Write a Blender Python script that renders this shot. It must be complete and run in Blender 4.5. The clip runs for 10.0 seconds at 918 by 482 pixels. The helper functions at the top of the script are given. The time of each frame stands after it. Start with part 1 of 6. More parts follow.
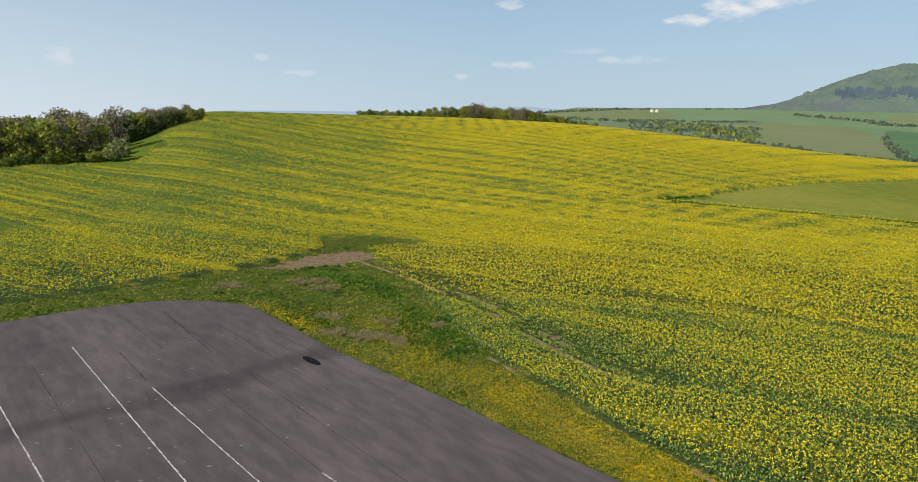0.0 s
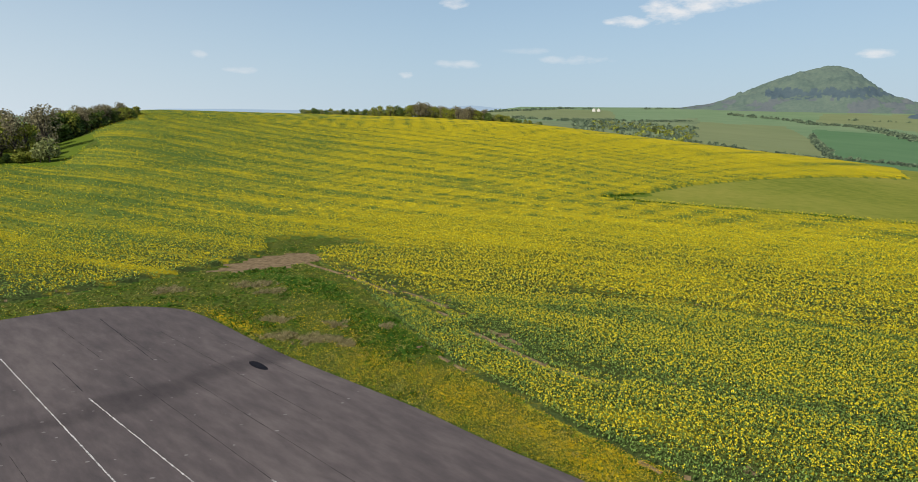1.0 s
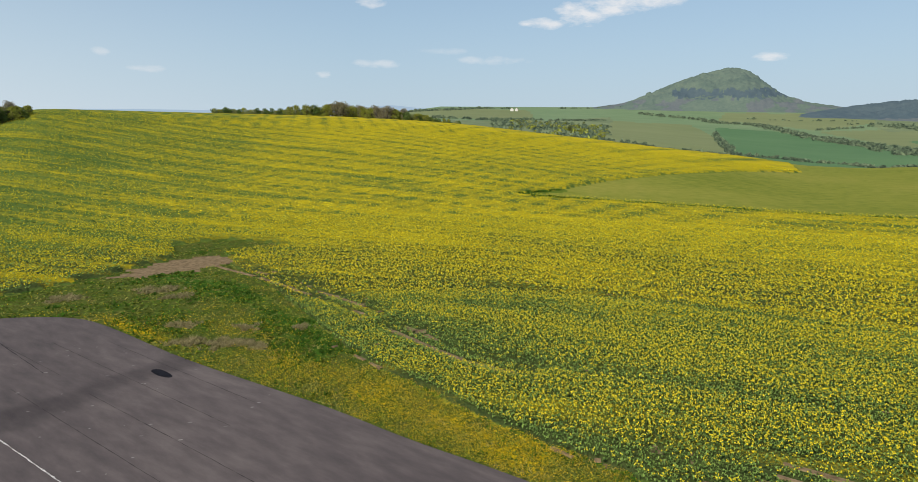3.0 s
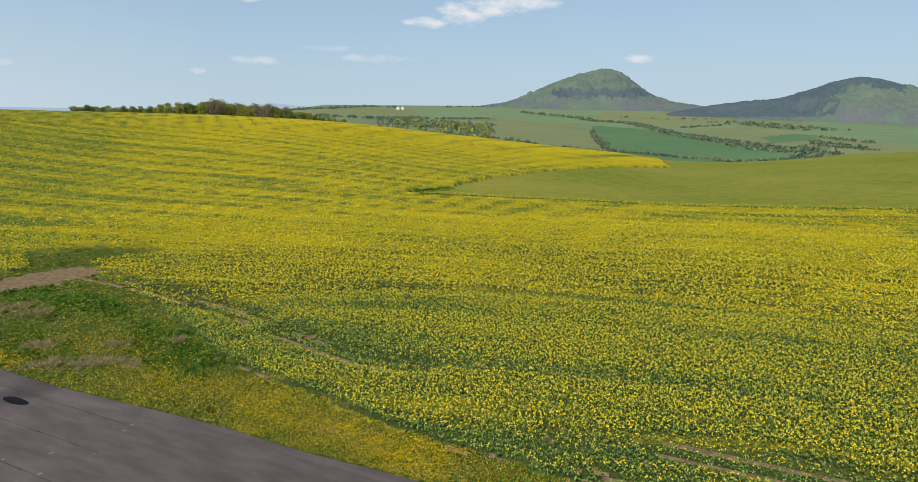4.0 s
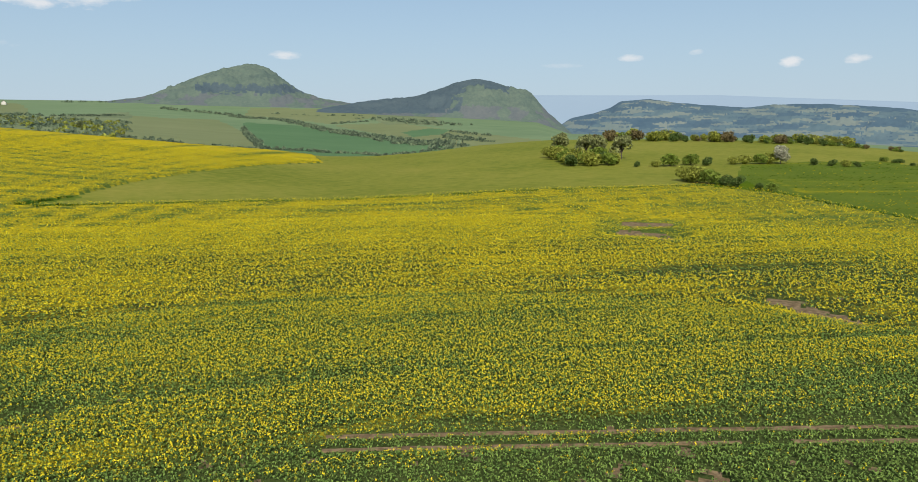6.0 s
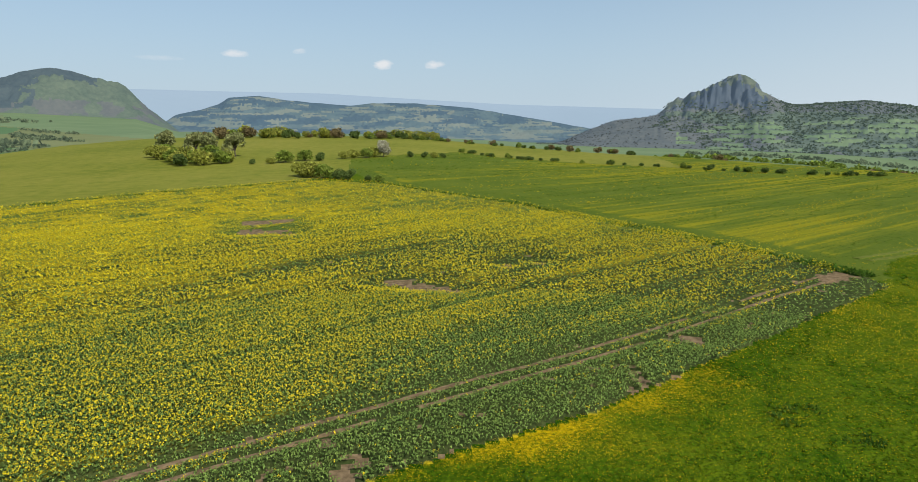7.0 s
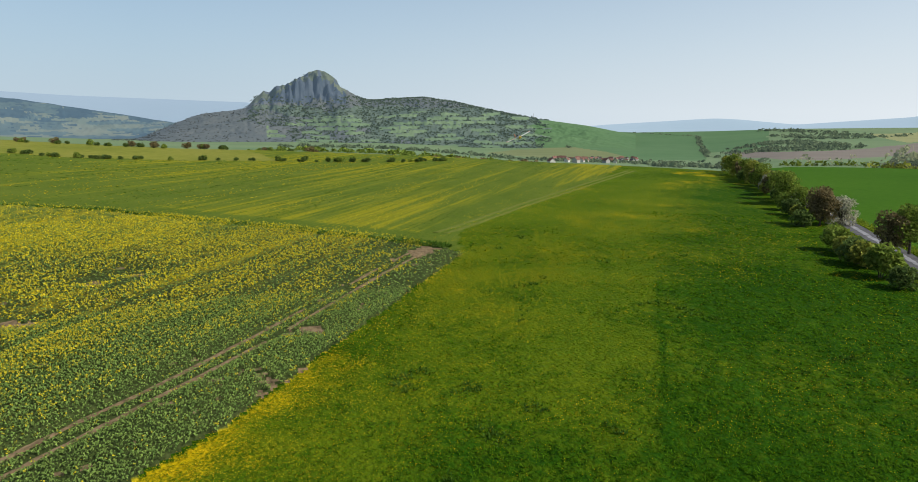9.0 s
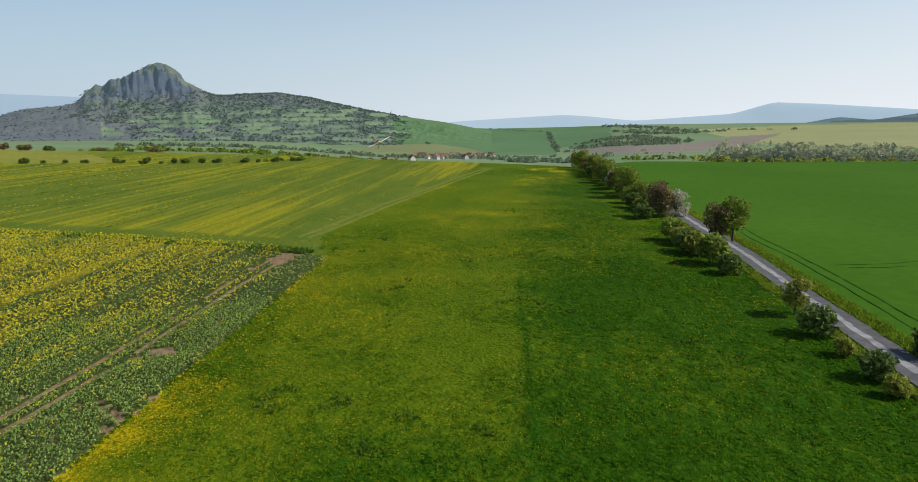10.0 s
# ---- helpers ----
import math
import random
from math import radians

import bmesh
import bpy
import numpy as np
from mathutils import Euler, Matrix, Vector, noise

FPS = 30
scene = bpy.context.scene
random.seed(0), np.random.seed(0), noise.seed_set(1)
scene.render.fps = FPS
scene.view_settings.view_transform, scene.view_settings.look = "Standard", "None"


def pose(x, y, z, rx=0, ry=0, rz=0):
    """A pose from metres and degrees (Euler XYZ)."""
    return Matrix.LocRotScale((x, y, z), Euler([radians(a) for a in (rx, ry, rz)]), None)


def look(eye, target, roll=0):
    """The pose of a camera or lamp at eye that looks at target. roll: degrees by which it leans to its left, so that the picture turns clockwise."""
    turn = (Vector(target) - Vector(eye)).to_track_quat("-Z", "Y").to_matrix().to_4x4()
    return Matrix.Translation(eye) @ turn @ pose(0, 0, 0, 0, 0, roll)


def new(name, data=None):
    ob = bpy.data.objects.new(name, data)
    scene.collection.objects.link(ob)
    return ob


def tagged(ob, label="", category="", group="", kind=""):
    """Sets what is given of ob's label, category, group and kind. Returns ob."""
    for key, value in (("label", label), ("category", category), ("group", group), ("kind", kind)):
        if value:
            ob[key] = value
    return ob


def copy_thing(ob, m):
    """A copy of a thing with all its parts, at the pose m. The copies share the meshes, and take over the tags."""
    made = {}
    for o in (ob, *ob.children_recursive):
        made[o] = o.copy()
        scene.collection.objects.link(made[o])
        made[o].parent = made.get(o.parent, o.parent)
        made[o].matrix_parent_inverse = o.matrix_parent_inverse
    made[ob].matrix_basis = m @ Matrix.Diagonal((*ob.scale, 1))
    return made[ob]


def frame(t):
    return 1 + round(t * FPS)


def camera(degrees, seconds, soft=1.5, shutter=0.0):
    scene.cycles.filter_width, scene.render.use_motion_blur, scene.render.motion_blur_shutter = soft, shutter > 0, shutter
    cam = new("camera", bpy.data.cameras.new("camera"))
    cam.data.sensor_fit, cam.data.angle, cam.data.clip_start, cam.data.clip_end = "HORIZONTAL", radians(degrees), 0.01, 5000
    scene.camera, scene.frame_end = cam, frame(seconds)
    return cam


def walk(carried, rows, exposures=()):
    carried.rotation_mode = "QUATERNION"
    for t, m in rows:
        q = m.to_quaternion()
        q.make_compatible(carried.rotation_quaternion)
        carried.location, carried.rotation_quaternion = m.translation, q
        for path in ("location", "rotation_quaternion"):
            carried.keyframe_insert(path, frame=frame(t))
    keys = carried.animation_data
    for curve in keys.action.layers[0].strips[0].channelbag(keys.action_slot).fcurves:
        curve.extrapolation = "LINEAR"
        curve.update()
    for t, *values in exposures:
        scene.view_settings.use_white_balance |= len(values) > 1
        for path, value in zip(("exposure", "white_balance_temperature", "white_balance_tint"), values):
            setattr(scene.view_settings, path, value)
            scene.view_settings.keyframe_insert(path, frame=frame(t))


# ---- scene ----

# ---------------- camera and flight ----------------
cam = camera(70.9, 10.0, soft=0.7)
# seconds, x, y, z, pitch, roll, yaw
PATH = [
    (0.0, 0.000, 0.000, 22.000, -9.93, 0.67, 0.01),
    (0.5, -0.175, -0.043, 22.043, -9.93, 0.70, -3.73),
    (1.0, -0.121, -0.051, 22.101, -9.97, 0.69, -4.75),
    (1.5, -0.177, -0.034, 22.189, -10.03, 0.71, -5.73),
    (2.0, -0.214, -0.054, 22.131, -10.02, 0.69, -6.56),
    (2.2, -0.089, -0.054, 22.186, -10.06, 0.64, -7.06),
    (3.3, 1.118, 0.214, 21.481, -9.89, 0.34, -14.52),
    (3.5, 1.187, 0.346, 21.616, -9.96, 0.30, -16.73),
    (4.0, 1.156, 0.605, 21.613, -9.99, 0.25, -21.52),
    (4.5, 1.196, 0.626, 21.613, -10.00, 0.14, -23.69),
    (5.0, 1.392, 0.809, 21.603, -10.01, 0.09, -24.69),
    (5.2, 1.467, 0.823, 21.625, -10.02, 0.06, -27.04),
    (6.3, 3.241, 0.148, 21.794, -10.41, -0.25, -61.65),
    (6.5, 3.455, 0.286, 21.734, -10.45, -0.19, -68.03),
    (7.0, 4.026, 0.422, 21.651, -10.68, -0.19, -84.10),
    (7.5, 4.565, 0.640, 21.517, -10.87, -0.07, -99.92),
    (8.0, 4.930, 0.965, 21.567, -11.08, 0.01, -110.48),
    (8.5, 5.368, 0.949, 21.567, -11.19, -0.06, -114.42),
    (9.0, 5.589, 0.780, 21.608, -11.33, -0.11, -118.93),
    (9.5, 5.839, 0.512, 22.002, -11.51, -0.04, -125.59),
    (10.0, 6.111, 0.460, 22.408, -11.65, 0.06, -131.24),
]
walk(cam, [(t, pose(x, y, z, 90 + p, 0, yaw) @ pose(0, 0, 0, 0, 0, roll)) for t, x, y, z, p, roll, yaw in PATH])

# ---------------- sky and sun ----------------
SUN_BEARING, SUN_HEIGHT = 228.0, 42.0
scene.view_settings.exposure = 0.0
world = bpy.data.worlds.new("sky")
scene.world = world
world.use_nodes = True
wn, wl = world.node_tree.nodes, world.node_tree.links
sky = wn.new("ShaderNodeTexSky")
sky.sky_type, sky.sun_disc = "NISHITA", False
sky.sun_elevation, sky.sun_rotation = radians(SUN_HEIGHT), radians(SUN_BEARING)
sky.air_density, sky.dust_density, sky.ozone_density, sky.altitude = 1.0, 0.7, 1.5, 250
wn["Background"].inputs["Strength"].default_value = 0.105


def world_math(op, *ins):
    n = wn.new("ShaderNodeMath")
    n.operation = op
    for k, v in enumerate(ins):
        if isinstance(v, (int, float)):
            n.inputs[k].default_value = v
        else:
            wl.new(v, n.inputs[k])
    return n.outputs[0]


def world_dot(vec):
    n = wn.new("ShaderNodeVectorMath")
    n.operation = "DOT_PRODUCT"
    wl.new(wtc.outputs["Generated"], n.inputs[0])
    n.inputs[1].default_value = vec
    return n.outputs["Value"]


def world_mix(fac, a, b):
    n = wn.new("ShaderNodeMix")
    n.data_type = "RGBA"
    wl.new(fac, n.inputs[0])
    for k, v in ((6, a), (7, b)):
        if isinstance(v, tuple):
            n.inputs[k].default_value = (*v, 1)
        else:
            wl.new(v, n.inputs[k])
    return n.outputs[2]


# Dusty spring air: the blue pales towards the horizon, all the way round, and more so on the sun's side.
wtc = wn.new("ShaderNodeTexCoord")
up = world_math("MAXIMUM", world_dot((0, 0, 1)), 0.0)
level = world_math("SUBTRACT", 1.0, up)
sunward = world_math("MAXIMUM", world_dot((math.sin(radians(SUN_BEARING)), math.cos(radians(SUN_BEARING)), 0)), -0.7)
sunward = world_math("MULTIPLY_ADD", sunward, 0.5, 0.5)
thin_air = world_mix(sunward, (2.7, 4.55, 6.35), (7.3, 8.1, 8.9))
haze = world_mix(sunward, (4.3, 5.5, 6.4), (9.2, 9.4, 9.6))
air = world_mix(world_math("MULTIPLY", world_math("POWER", level, 2.2), 0.85), sky.outputs[0], thin_air)
air = world_mix(world_math("MULTIPLY", world_math("POWER", level, 9.0), 0.9), air, haze)
# Small fair-weather clouds: bearing, height, half width, half height (degrees), thickness.
CLOUDS = [(18.6, 8.75, 2.0, 0.55, 0.9), (21.6, 9.35, 2.6, 0.95, 1.0), (24.6, 9.95, 3.0, 1.05, 1.0), (27.8, 10.4, 2.6, 0.75, 0.9), (4.1, 10.3, 1.6, 0.5, 0.75), (36.7, 5.65, 1.5, 0.40, 0.9), (-0.1, 4.33, 0.8, 0.38, 0.8), (4.3, 5.35, 2.3, 0.40, 0.5), (14.7, 5.78, 3.2, 0.45, 0.42),
          (10.0, 6.5, 2.2, 0.3, 0.25), (-31.3, 4.95, 1.3, 0.9, 0.42), (-13.6, 4.4, 1.4, 0.32, 0.4), (-16.7, 5.5, 0.7, 0.36, 0.4), (65.7, 5.3, 1.0, 0.34, 0.75), (70.7, 5.6, 0.65, 0.28, 0.6), (77.6, 4.6, 1.0, 0.42, 0.95), (82.1, 4.7, 1.0, 0.40, 0.85), (59.8, 4.8, 2.0, 0.26, 0.3)]
wisp = wn.new("ShaderNodeTexNoise")
wisp.inputs["Scale"].default_value, wisp.inputs["Detail"].default_value, wisp.inputs["Roughness"].default_value = 24.0, 8, 0.6
flat = wn.new("ShaderNodeMapping")
flat.inputs["Scale"].default_value = (1, 1, 2.6)
wl.new(wtc.outputs["Generated"], flat.inputs["Vector"])
wl.new(flat.outputs[0], wisp.inputs["Vector"])
ragged = world_math("MULTIPLY_ADD", wisp.outputs[0], 4.0, -1.9)
cover = None
for bearing, height, wide, high, thick in CLOUDS:
    b, h = radians(bearing), radians(height)
    u = world_math("MULTIPLY", world_dot((math.cos(b), -math.sin(b), 0)), 1 / radians(wide))
    v = world_math("MULTIPLY", world_dot((-math.sin(b) * math.sin(h), -math.cos(b) * math.sin(h), math.cos(h))), 1 / radians(high))
    front = world_math("GREATER_THAN", world_dot((math.sin(b), math.cos(b), 0)), 0.5)
    body = world_math("SUBTRACT", 0.8, world_math("ADD", world_math("MULTIPLY", u, u), world_math("MULTIPLY", v, v)))
    body = world_math("MULTIPLY", world_math("ADD", body, ragged), 0.95)
    body = world_math("MULTIPLY", world_math("MINIMUM", world_math("MAXIMUM", body, 0.0), 1.0), front)
    body = world_math("MULTIPLY", body, thick)
    cover = body if cover is None else world_math("MAXIMUM", cover, body)
air = world_mix(world_math("MULTIPLY", cover, 0.85), air, (8.0, 8.0, 8.1))
wl.new(air, wn["Background"].inputs["Color"])
lamp = bpy.data.lights.new("sun", "SUN")
lamp.energy, lamp.angle, lamp.color = 4.8, radians(0.53), (1.0, 0.945, 0.84)
sun_at = Vector((math.sin(radians(SUN_BEARING)) * math.cos(radians(SUN_HEIGHT)), math.cos(radians(SUN_BEARING)) * math.cos(radians(SUN_HEIGHT)), math.sin(radians(SUN_HEIGHT))))
new("sun", lamp).matrix_world = look(sun_at * 100, (0, 0, 0))


# ---------------- materials ----------------
def mat(name, colours, scale=1.0, rough=0.9, bump=0.0, bump_scale=8.0, stretch=(1, 1, 1), island=0.0, turn=0.0, spec=0.06, detail=6, spread=(0.35, 0.65), coarse=0.0):
    """A rough surface whose colour wanders between the given colours at two scales, with fine relief."""
    m = bpy.data.materials.new(name)
    m.use_nodes = True
    n, l = m.node_tree.nodes, m.node_tree.links
    bs = n["Principled BSDF"]
    bs.inputs["Roughness"].default_value = rough
    bs.inputs["Specular IOR Level"].default_value = spec
    tc = n.new("ShaderNodeTexCoord")
    tn = n.new("ShaderNodeMapping")
    tn.inputs["Rotation"].default_value = (0, 0, radians(turn))
    l.new(tc.outputs["Object"], tn.inputs["Vector"])
    mp = n.new("ShaderNodeMapping")
    mp.inputs["Scale"].default_value = stretch
    l.new(tn.outputs[0], mp.inputs["Vector"])
    nz = n.new("ShaderNodeTexNoise")
    nz.inputs["Scale"].default_value, nz.inputs["Detail"].default_value, nz.inputs["Roughness"].default_value = scale, detail, 0.65
    l.new(mp.outputs[0], nz.inputs["Vector"])
    ramp = n.new("ShaderNodeValToRGB")
    el = ramp.color_ramp.elements
    while len(el) < len(colours):
        el.new(0.5)
    for k, (e, c) in enumerate(zip(el, colours)):
        e.position = spread[0] + (spread[1] - spread[0]) * k / max(1, len(colours) - 1)
        e.color = (*c, 1)
    fac = nz.outputs[0]
    if coarse:
        big = n.new("ShaderNodeTexNoise")
        big.inputs["Scale"].default_value, big.inputs["Detail"].default_value = coarse, 3
        l.new(mp.outputs[0], big.inputs["Vector"])
        mean = n.new("ShaderNodeMix")
        mean.inputs[0].default_value = 0.45
        l.new(nz.outputs[0], mean.inputs[2])
        l.new(big.outputs[0], mean.inputs[3])
        fac = mean.outputs[0]
    l.new(fac, ramp.inputs[0])
    out = ramp.outputs[0]
    if island:
        geo = n.new("ShaderNodeNewGeometry")
        hsv = n.new("ShaderNodeHueSaturation")
        rng = n.new("ShaderNodeMapRange")
        rng.inputs[3].default_value, rng.inputs[4].default_value = 1 - island, 1 + island
        l.new(geo.outputs["Random Per Island"], rng.inputs[0])
        l.new(rng.outputs[0], hsv.inputs["Value"])
        l.new(out, hsv.inputs["Color"])
        out = hsv.outputs[0]
    l.new(out, bs.inputs["Base Color"])
    if bump:
        bz = n.new("ShaderNodeTexNoise")
        bz.inputs["Scale"].default_value, bz.inputs["Detail"].default_value = bump_scale, 5
        l.new(tc.outputs["Object"], bz.inputs["Vector"])
        bp = n.new("ShaderNodeBump")
        bp.inputs["Strength"].default_value, bp.inputs["Distance"].default_value = 1.0, bump
        l.new(bz.outputs[0], bp.inputs["Height"])
        l.new(bp.outputs[0], bs.inputs["Normal"])
    return m


def thin(m, share=0.4):
    """Lets light through leaves and blades."""
    n, l = m.node_tree.nodes, m.node_tree.links
    t = n.new("ShaderNodeBsdfTranslucent")
    l.new(n["Principled BSDF"].inputs["Base Color"].links[0].from_socket, t.inputs["Color"])
    half = n.new("ShaderNodeMixShader")
    half.inputs[0].default_value = share
    l.new(n["Principled BSDF"].outputs[0], half.inputs[1])
    l.new(t.outputs[0], half.inputs[2])
    l.new(half.outputs[0], n["Material Output"].inputs["Surface"])
    return m


def flower_mat(name, green, green2, yellow, dot=2.2, bump=0.25, gain=1.0, offset=0.0, lush_or_shade=None, rows=0.0, coarse=0.06, turn=29.0, wide=0.0, wide_scale=0.11):
    """Green growth speckled with blossom; how much of it is in bloom comes from the attribute 'bloom' of the land."""
    m = mat(name, (green, green2), 1.3, 0.85, bump, 2.6, coarse=coarse)
    n, l = m.node_tree.nodes, m.node_tree.links
    bs = n["Principled BSDF"]
    base = bs.inputs["Base Color"].links[0].from_socket
    tc = n["Texture Coordinate"]
    at = n.new("ShaderNodeAttribute")
    at.attribute_name = "bloom"
    if lush_or_shade:
        second = n.new("ShaderNodeValToRGB")
        for e, c, p in zip(second.color_ramp.elements, lush_or_shade, (0.35, 0.65)):
            e.position, e.color = p, (*c, 1)
        l.new(n["Color Ramp"].inputs[0].links[0].from_socket, second.inputs[0])
        much = n.new("ShaderNodeAttribute")
        much.attribute_name = "lush_or_shade"
        both = n.new("ShaderNodeMix")
        both.data_type = "RGBA"
        fleck, uneven = n.new("ShaderNodeTexNoise"), n.new("ShaderNodeMath")
        fleck.inputs["Scale"].default_value, fleck.inputs["Detail"].default_value, fleck.inputs["Roughness"].default_value = 0.9, 6, 0.75
        l.new(tc.outputs["Object"], fleck.inputs["Vector"])
        uneven.operation, uneven.use_clamp = "MULTIPLY_ADD", True
        uneven.inputs[1].default_value = 3.6
        l.new(fleck.outputs[0], uneven.inputs[0])
        lower = n.new("ShaderNodeMath")
        lower.operation, lower.inputs[1].default_value = "SUBTRACT", 1.78
        l.new(much.outputs["Fac"], lower.inputs[0])
        l.new(lower.outputs[0], uneven.inputs[2])
        l.new(uneven.outputs[0], both.inputs[0])
        l.new(base, both.inputs[6])
        l.new(second.outputs[0], both.inputs[7])
        base = both.outputs[2]
    vo = n.new("ShaderNodeTexNoise")
    vo.inputs["Scale"].default_value, vo.inputs["Detail"].default_value, vo.inputs["Roughness"].default_value = dot, 4, 0.8
    l.new(tc.outputs["Object"], vo.inputs["Vector"])
    lvl = n.new("ShaderNodeMath")
    lvl.operation = "MULTIPLY_ADD"
    lvl.inputs[1].default_value, lvl.inputs[2].default_value = gain, offset - 0.5
    l.new(at.outputs["Fac"], lvl.inputs[0])
    add = n.new("ShaderNodeMath")
    add.operation = "ADD"
    l.new(lvl.outputs[0], add.inputs[0])
    speck = vo.outputs[0]
    if rows:
        rt, rs, rz = n.new("ShaderNodeMapping"), n.new("ShaderNodeMapping"), n.new("ShaderNodeTexNoise")
        rt.inputs["Rotation"].default_value = (0, 0, radians(turn))
        rs.inputs["Scale"].default_value = (0.03, 1, 1)
        rz.inputs["Scale"].default_value, rz.inputs["Detail"].default_value = 0.55, 4
        l.new(tc.outputs["Object"], rt.inputs["Vector"])
        l.new(rt.outputs[0], rs.inputs["Vector"])
        l.new(rs.outputs[0], rz.inputs["Vector"])
        half = n.new("ShaderNodeMix")
        half.inputs[0].default_value = rows
        l.new(vo.outputs[0], half.inputs[2])
        l.new(rz.outputs[0], half.inputs[3])
        speck = half.outputs[0]
        if wide:
            ws, wz, wm = n.new("ShaderNodeMapping"), n.new("ShaderNodeTexNoise"), n.new("ShaderNodeMath")
            ws.inputs["Scale"].default_value = (0.06, 1, 1)
            wz.inputs["Scale"].default_value, wz.inputs["Detail"].default_value, wz.inputs["Roughness"].default_value = wide_scale, 3, 0.7
            l.new(rt.outputs[0], ws.inputs["Vector"])
            l.new(ws.outputs[0], wz.inputs["Vector"])
            wm.operation = "MULTIPLY_ADD"
            wm.inputs[1].default_value, wm.inputs[2].default_value = wide, -0.5 * wide
            l.new(wz.outputs[0], wm.inputs[0])
            sm = n.new("ShaderNodeMath")
            l.new(speck, sm.inputs[0])
            l.new(wm.outputs[0], sm.inputs[1])
            speck = sm.outputs[0]
    l.new(speck, add.inputs[1])
    st = n.new("ShaderNodeMapRange")
    st.interpolation_type = "SMOOTHSTEP"
    st.inputs[1].default_value, st.inputs[2].default_value = 0.38, 0.72
    l.new(add.outputs[0], st.inputs[0])
    mx = n.new("ShaderNodeMix")
    mx.data_type = "RGBA"
    l.new(st.outputs[0], mx.inputs[0])
    l.new(base, mx.inputs[6])
    mx.inputs[7].default_value = (*yellow, 1)
    l.new(mx.outputs[2], bs.inputs["Base Color"])
    return m


M = dict(
    # The crop's second colour is dark soil with the plants' shade painted in.
    rape=flower_mat("rape_canopy", (0.060, 0.100, 0.020), (0.112, 0.152, 0.028), (0.43, 0.342, 0.012), dot=3.2, gain=0.80, offset=0.14, rows=0.4, wide=0.10, wide_scale=0.2, lush_or_shade=((0.030, 0.050, 0.014), (0.070, 0.086, 0.026))),
    meadow=flower_mat("meadow_grass", (0.048, 0.100, 0.003), (0.106, 0.142, 0.005), (0.44, 0.315, 0.004), dot=3.4, bump=0.32, gain=0.80, offset=-0.06, lush_or_shade=((0.009, 0.043, 0.001), (0.028, 0.080, 0.003))),
    verge=flower_mat("rough_grass", (0.040, 0.084, 0.009), (0.112, 0.120, 0.026), (0.50, 0.355, 0.004), dot=2.4, bump=0.5, gain=0.75, offset=0.0, coarse=0.3, lush_or_shade=((0.020, 0.075, 0.008), (0.058, 0.130, 0.013))),
    grass=flower_mat("field_grass", (0.070, 0.112, 0.012), (0.114, 0.148, 0.018), (0.235, 0.225, 0.012), dot=1.4, bump=0.1, gain=0.6, offset=-0.02, rows=0.6, turn=48.7, wide=1.0, wide_scale=0.16),
    pasture=mat("pasture", ((0.122, 0.146, 0.016), (0.178, 0.190, 0.027), (0.228, 0.216, 0.040)), 0.25, 0.95, 0.05, 1.5, coarse=0.016),
    wheat=mat("young_wheat", ((0.033, 0.096, 0.005), (0.055, 0.128, 0.009)), 0.5, 0.85, 0.03, 3.0, coarse=0.02),
    soil=mat("bare_soil", ((0.110, 0.078, 0.042), (0.245, 0.176, 0.100)), 1.2, 0.95, 0.08, 4.0),
    straw=mat("dry_straw", ((0.080, 0.096, 0.028), (0.210, 0.172, 0.082)), 1.5, 0.95, 0.08, 5.0),
    # Far fields carry haze in their base colour: paler and bluer than near ones.
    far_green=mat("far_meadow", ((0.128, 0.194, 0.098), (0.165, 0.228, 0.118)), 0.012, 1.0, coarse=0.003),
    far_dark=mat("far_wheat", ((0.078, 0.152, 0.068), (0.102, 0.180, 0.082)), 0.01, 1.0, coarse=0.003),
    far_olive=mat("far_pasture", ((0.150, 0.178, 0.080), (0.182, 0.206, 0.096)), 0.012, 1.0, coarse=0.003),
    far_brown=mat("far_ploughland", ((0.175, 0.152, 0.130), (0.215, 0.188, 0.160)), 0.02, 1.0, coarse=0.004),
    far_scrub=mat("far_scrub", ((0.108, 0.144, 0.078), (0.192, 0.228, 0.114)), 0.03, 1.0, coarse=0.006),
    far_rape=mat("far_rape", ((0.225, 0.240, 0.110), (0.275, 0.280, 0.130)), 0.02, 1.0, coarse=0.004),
)
for m in (M["meadow"], M["verge"], M["rape"], M["grass"], M["wheat"]):
    m.node_tree.nodes["Principled BSDF"].inputs["Specular IOR Level"].default_value = 0.02
ZONE = list(M)

# ---------------- the lie of the land ----------------
# Bearings are clockwise from +y in degrees, distances in metres from the start of the flight.
CREST = np.array([(-180, -2.2, 360), (-60, -2.0, 330), (-36, -2.1, 330), (-28, -1.65, 340), (-25.5, -0.6, 370), (-23.5, 0.45, 400),
                  (-21, 1.05, 420), (-8.5, 0.93, 440), (0.7, 0.8, 440), (8, 0.5, 440), (13, 0.15, 440), (20, -0.62, 440),
                  (25, -1.15, 440), (29, -1.6, 440), (35, -2.15, 440), (40, -2.75, 450), (44, -2.75, 455), (48.7, -2.42, 470),
                  (52.7, -1.9, 500), (59, -1.42, 520), (68, -1.35, 520), (79, -1.45, 500), (88.6, -2.36, 450)])
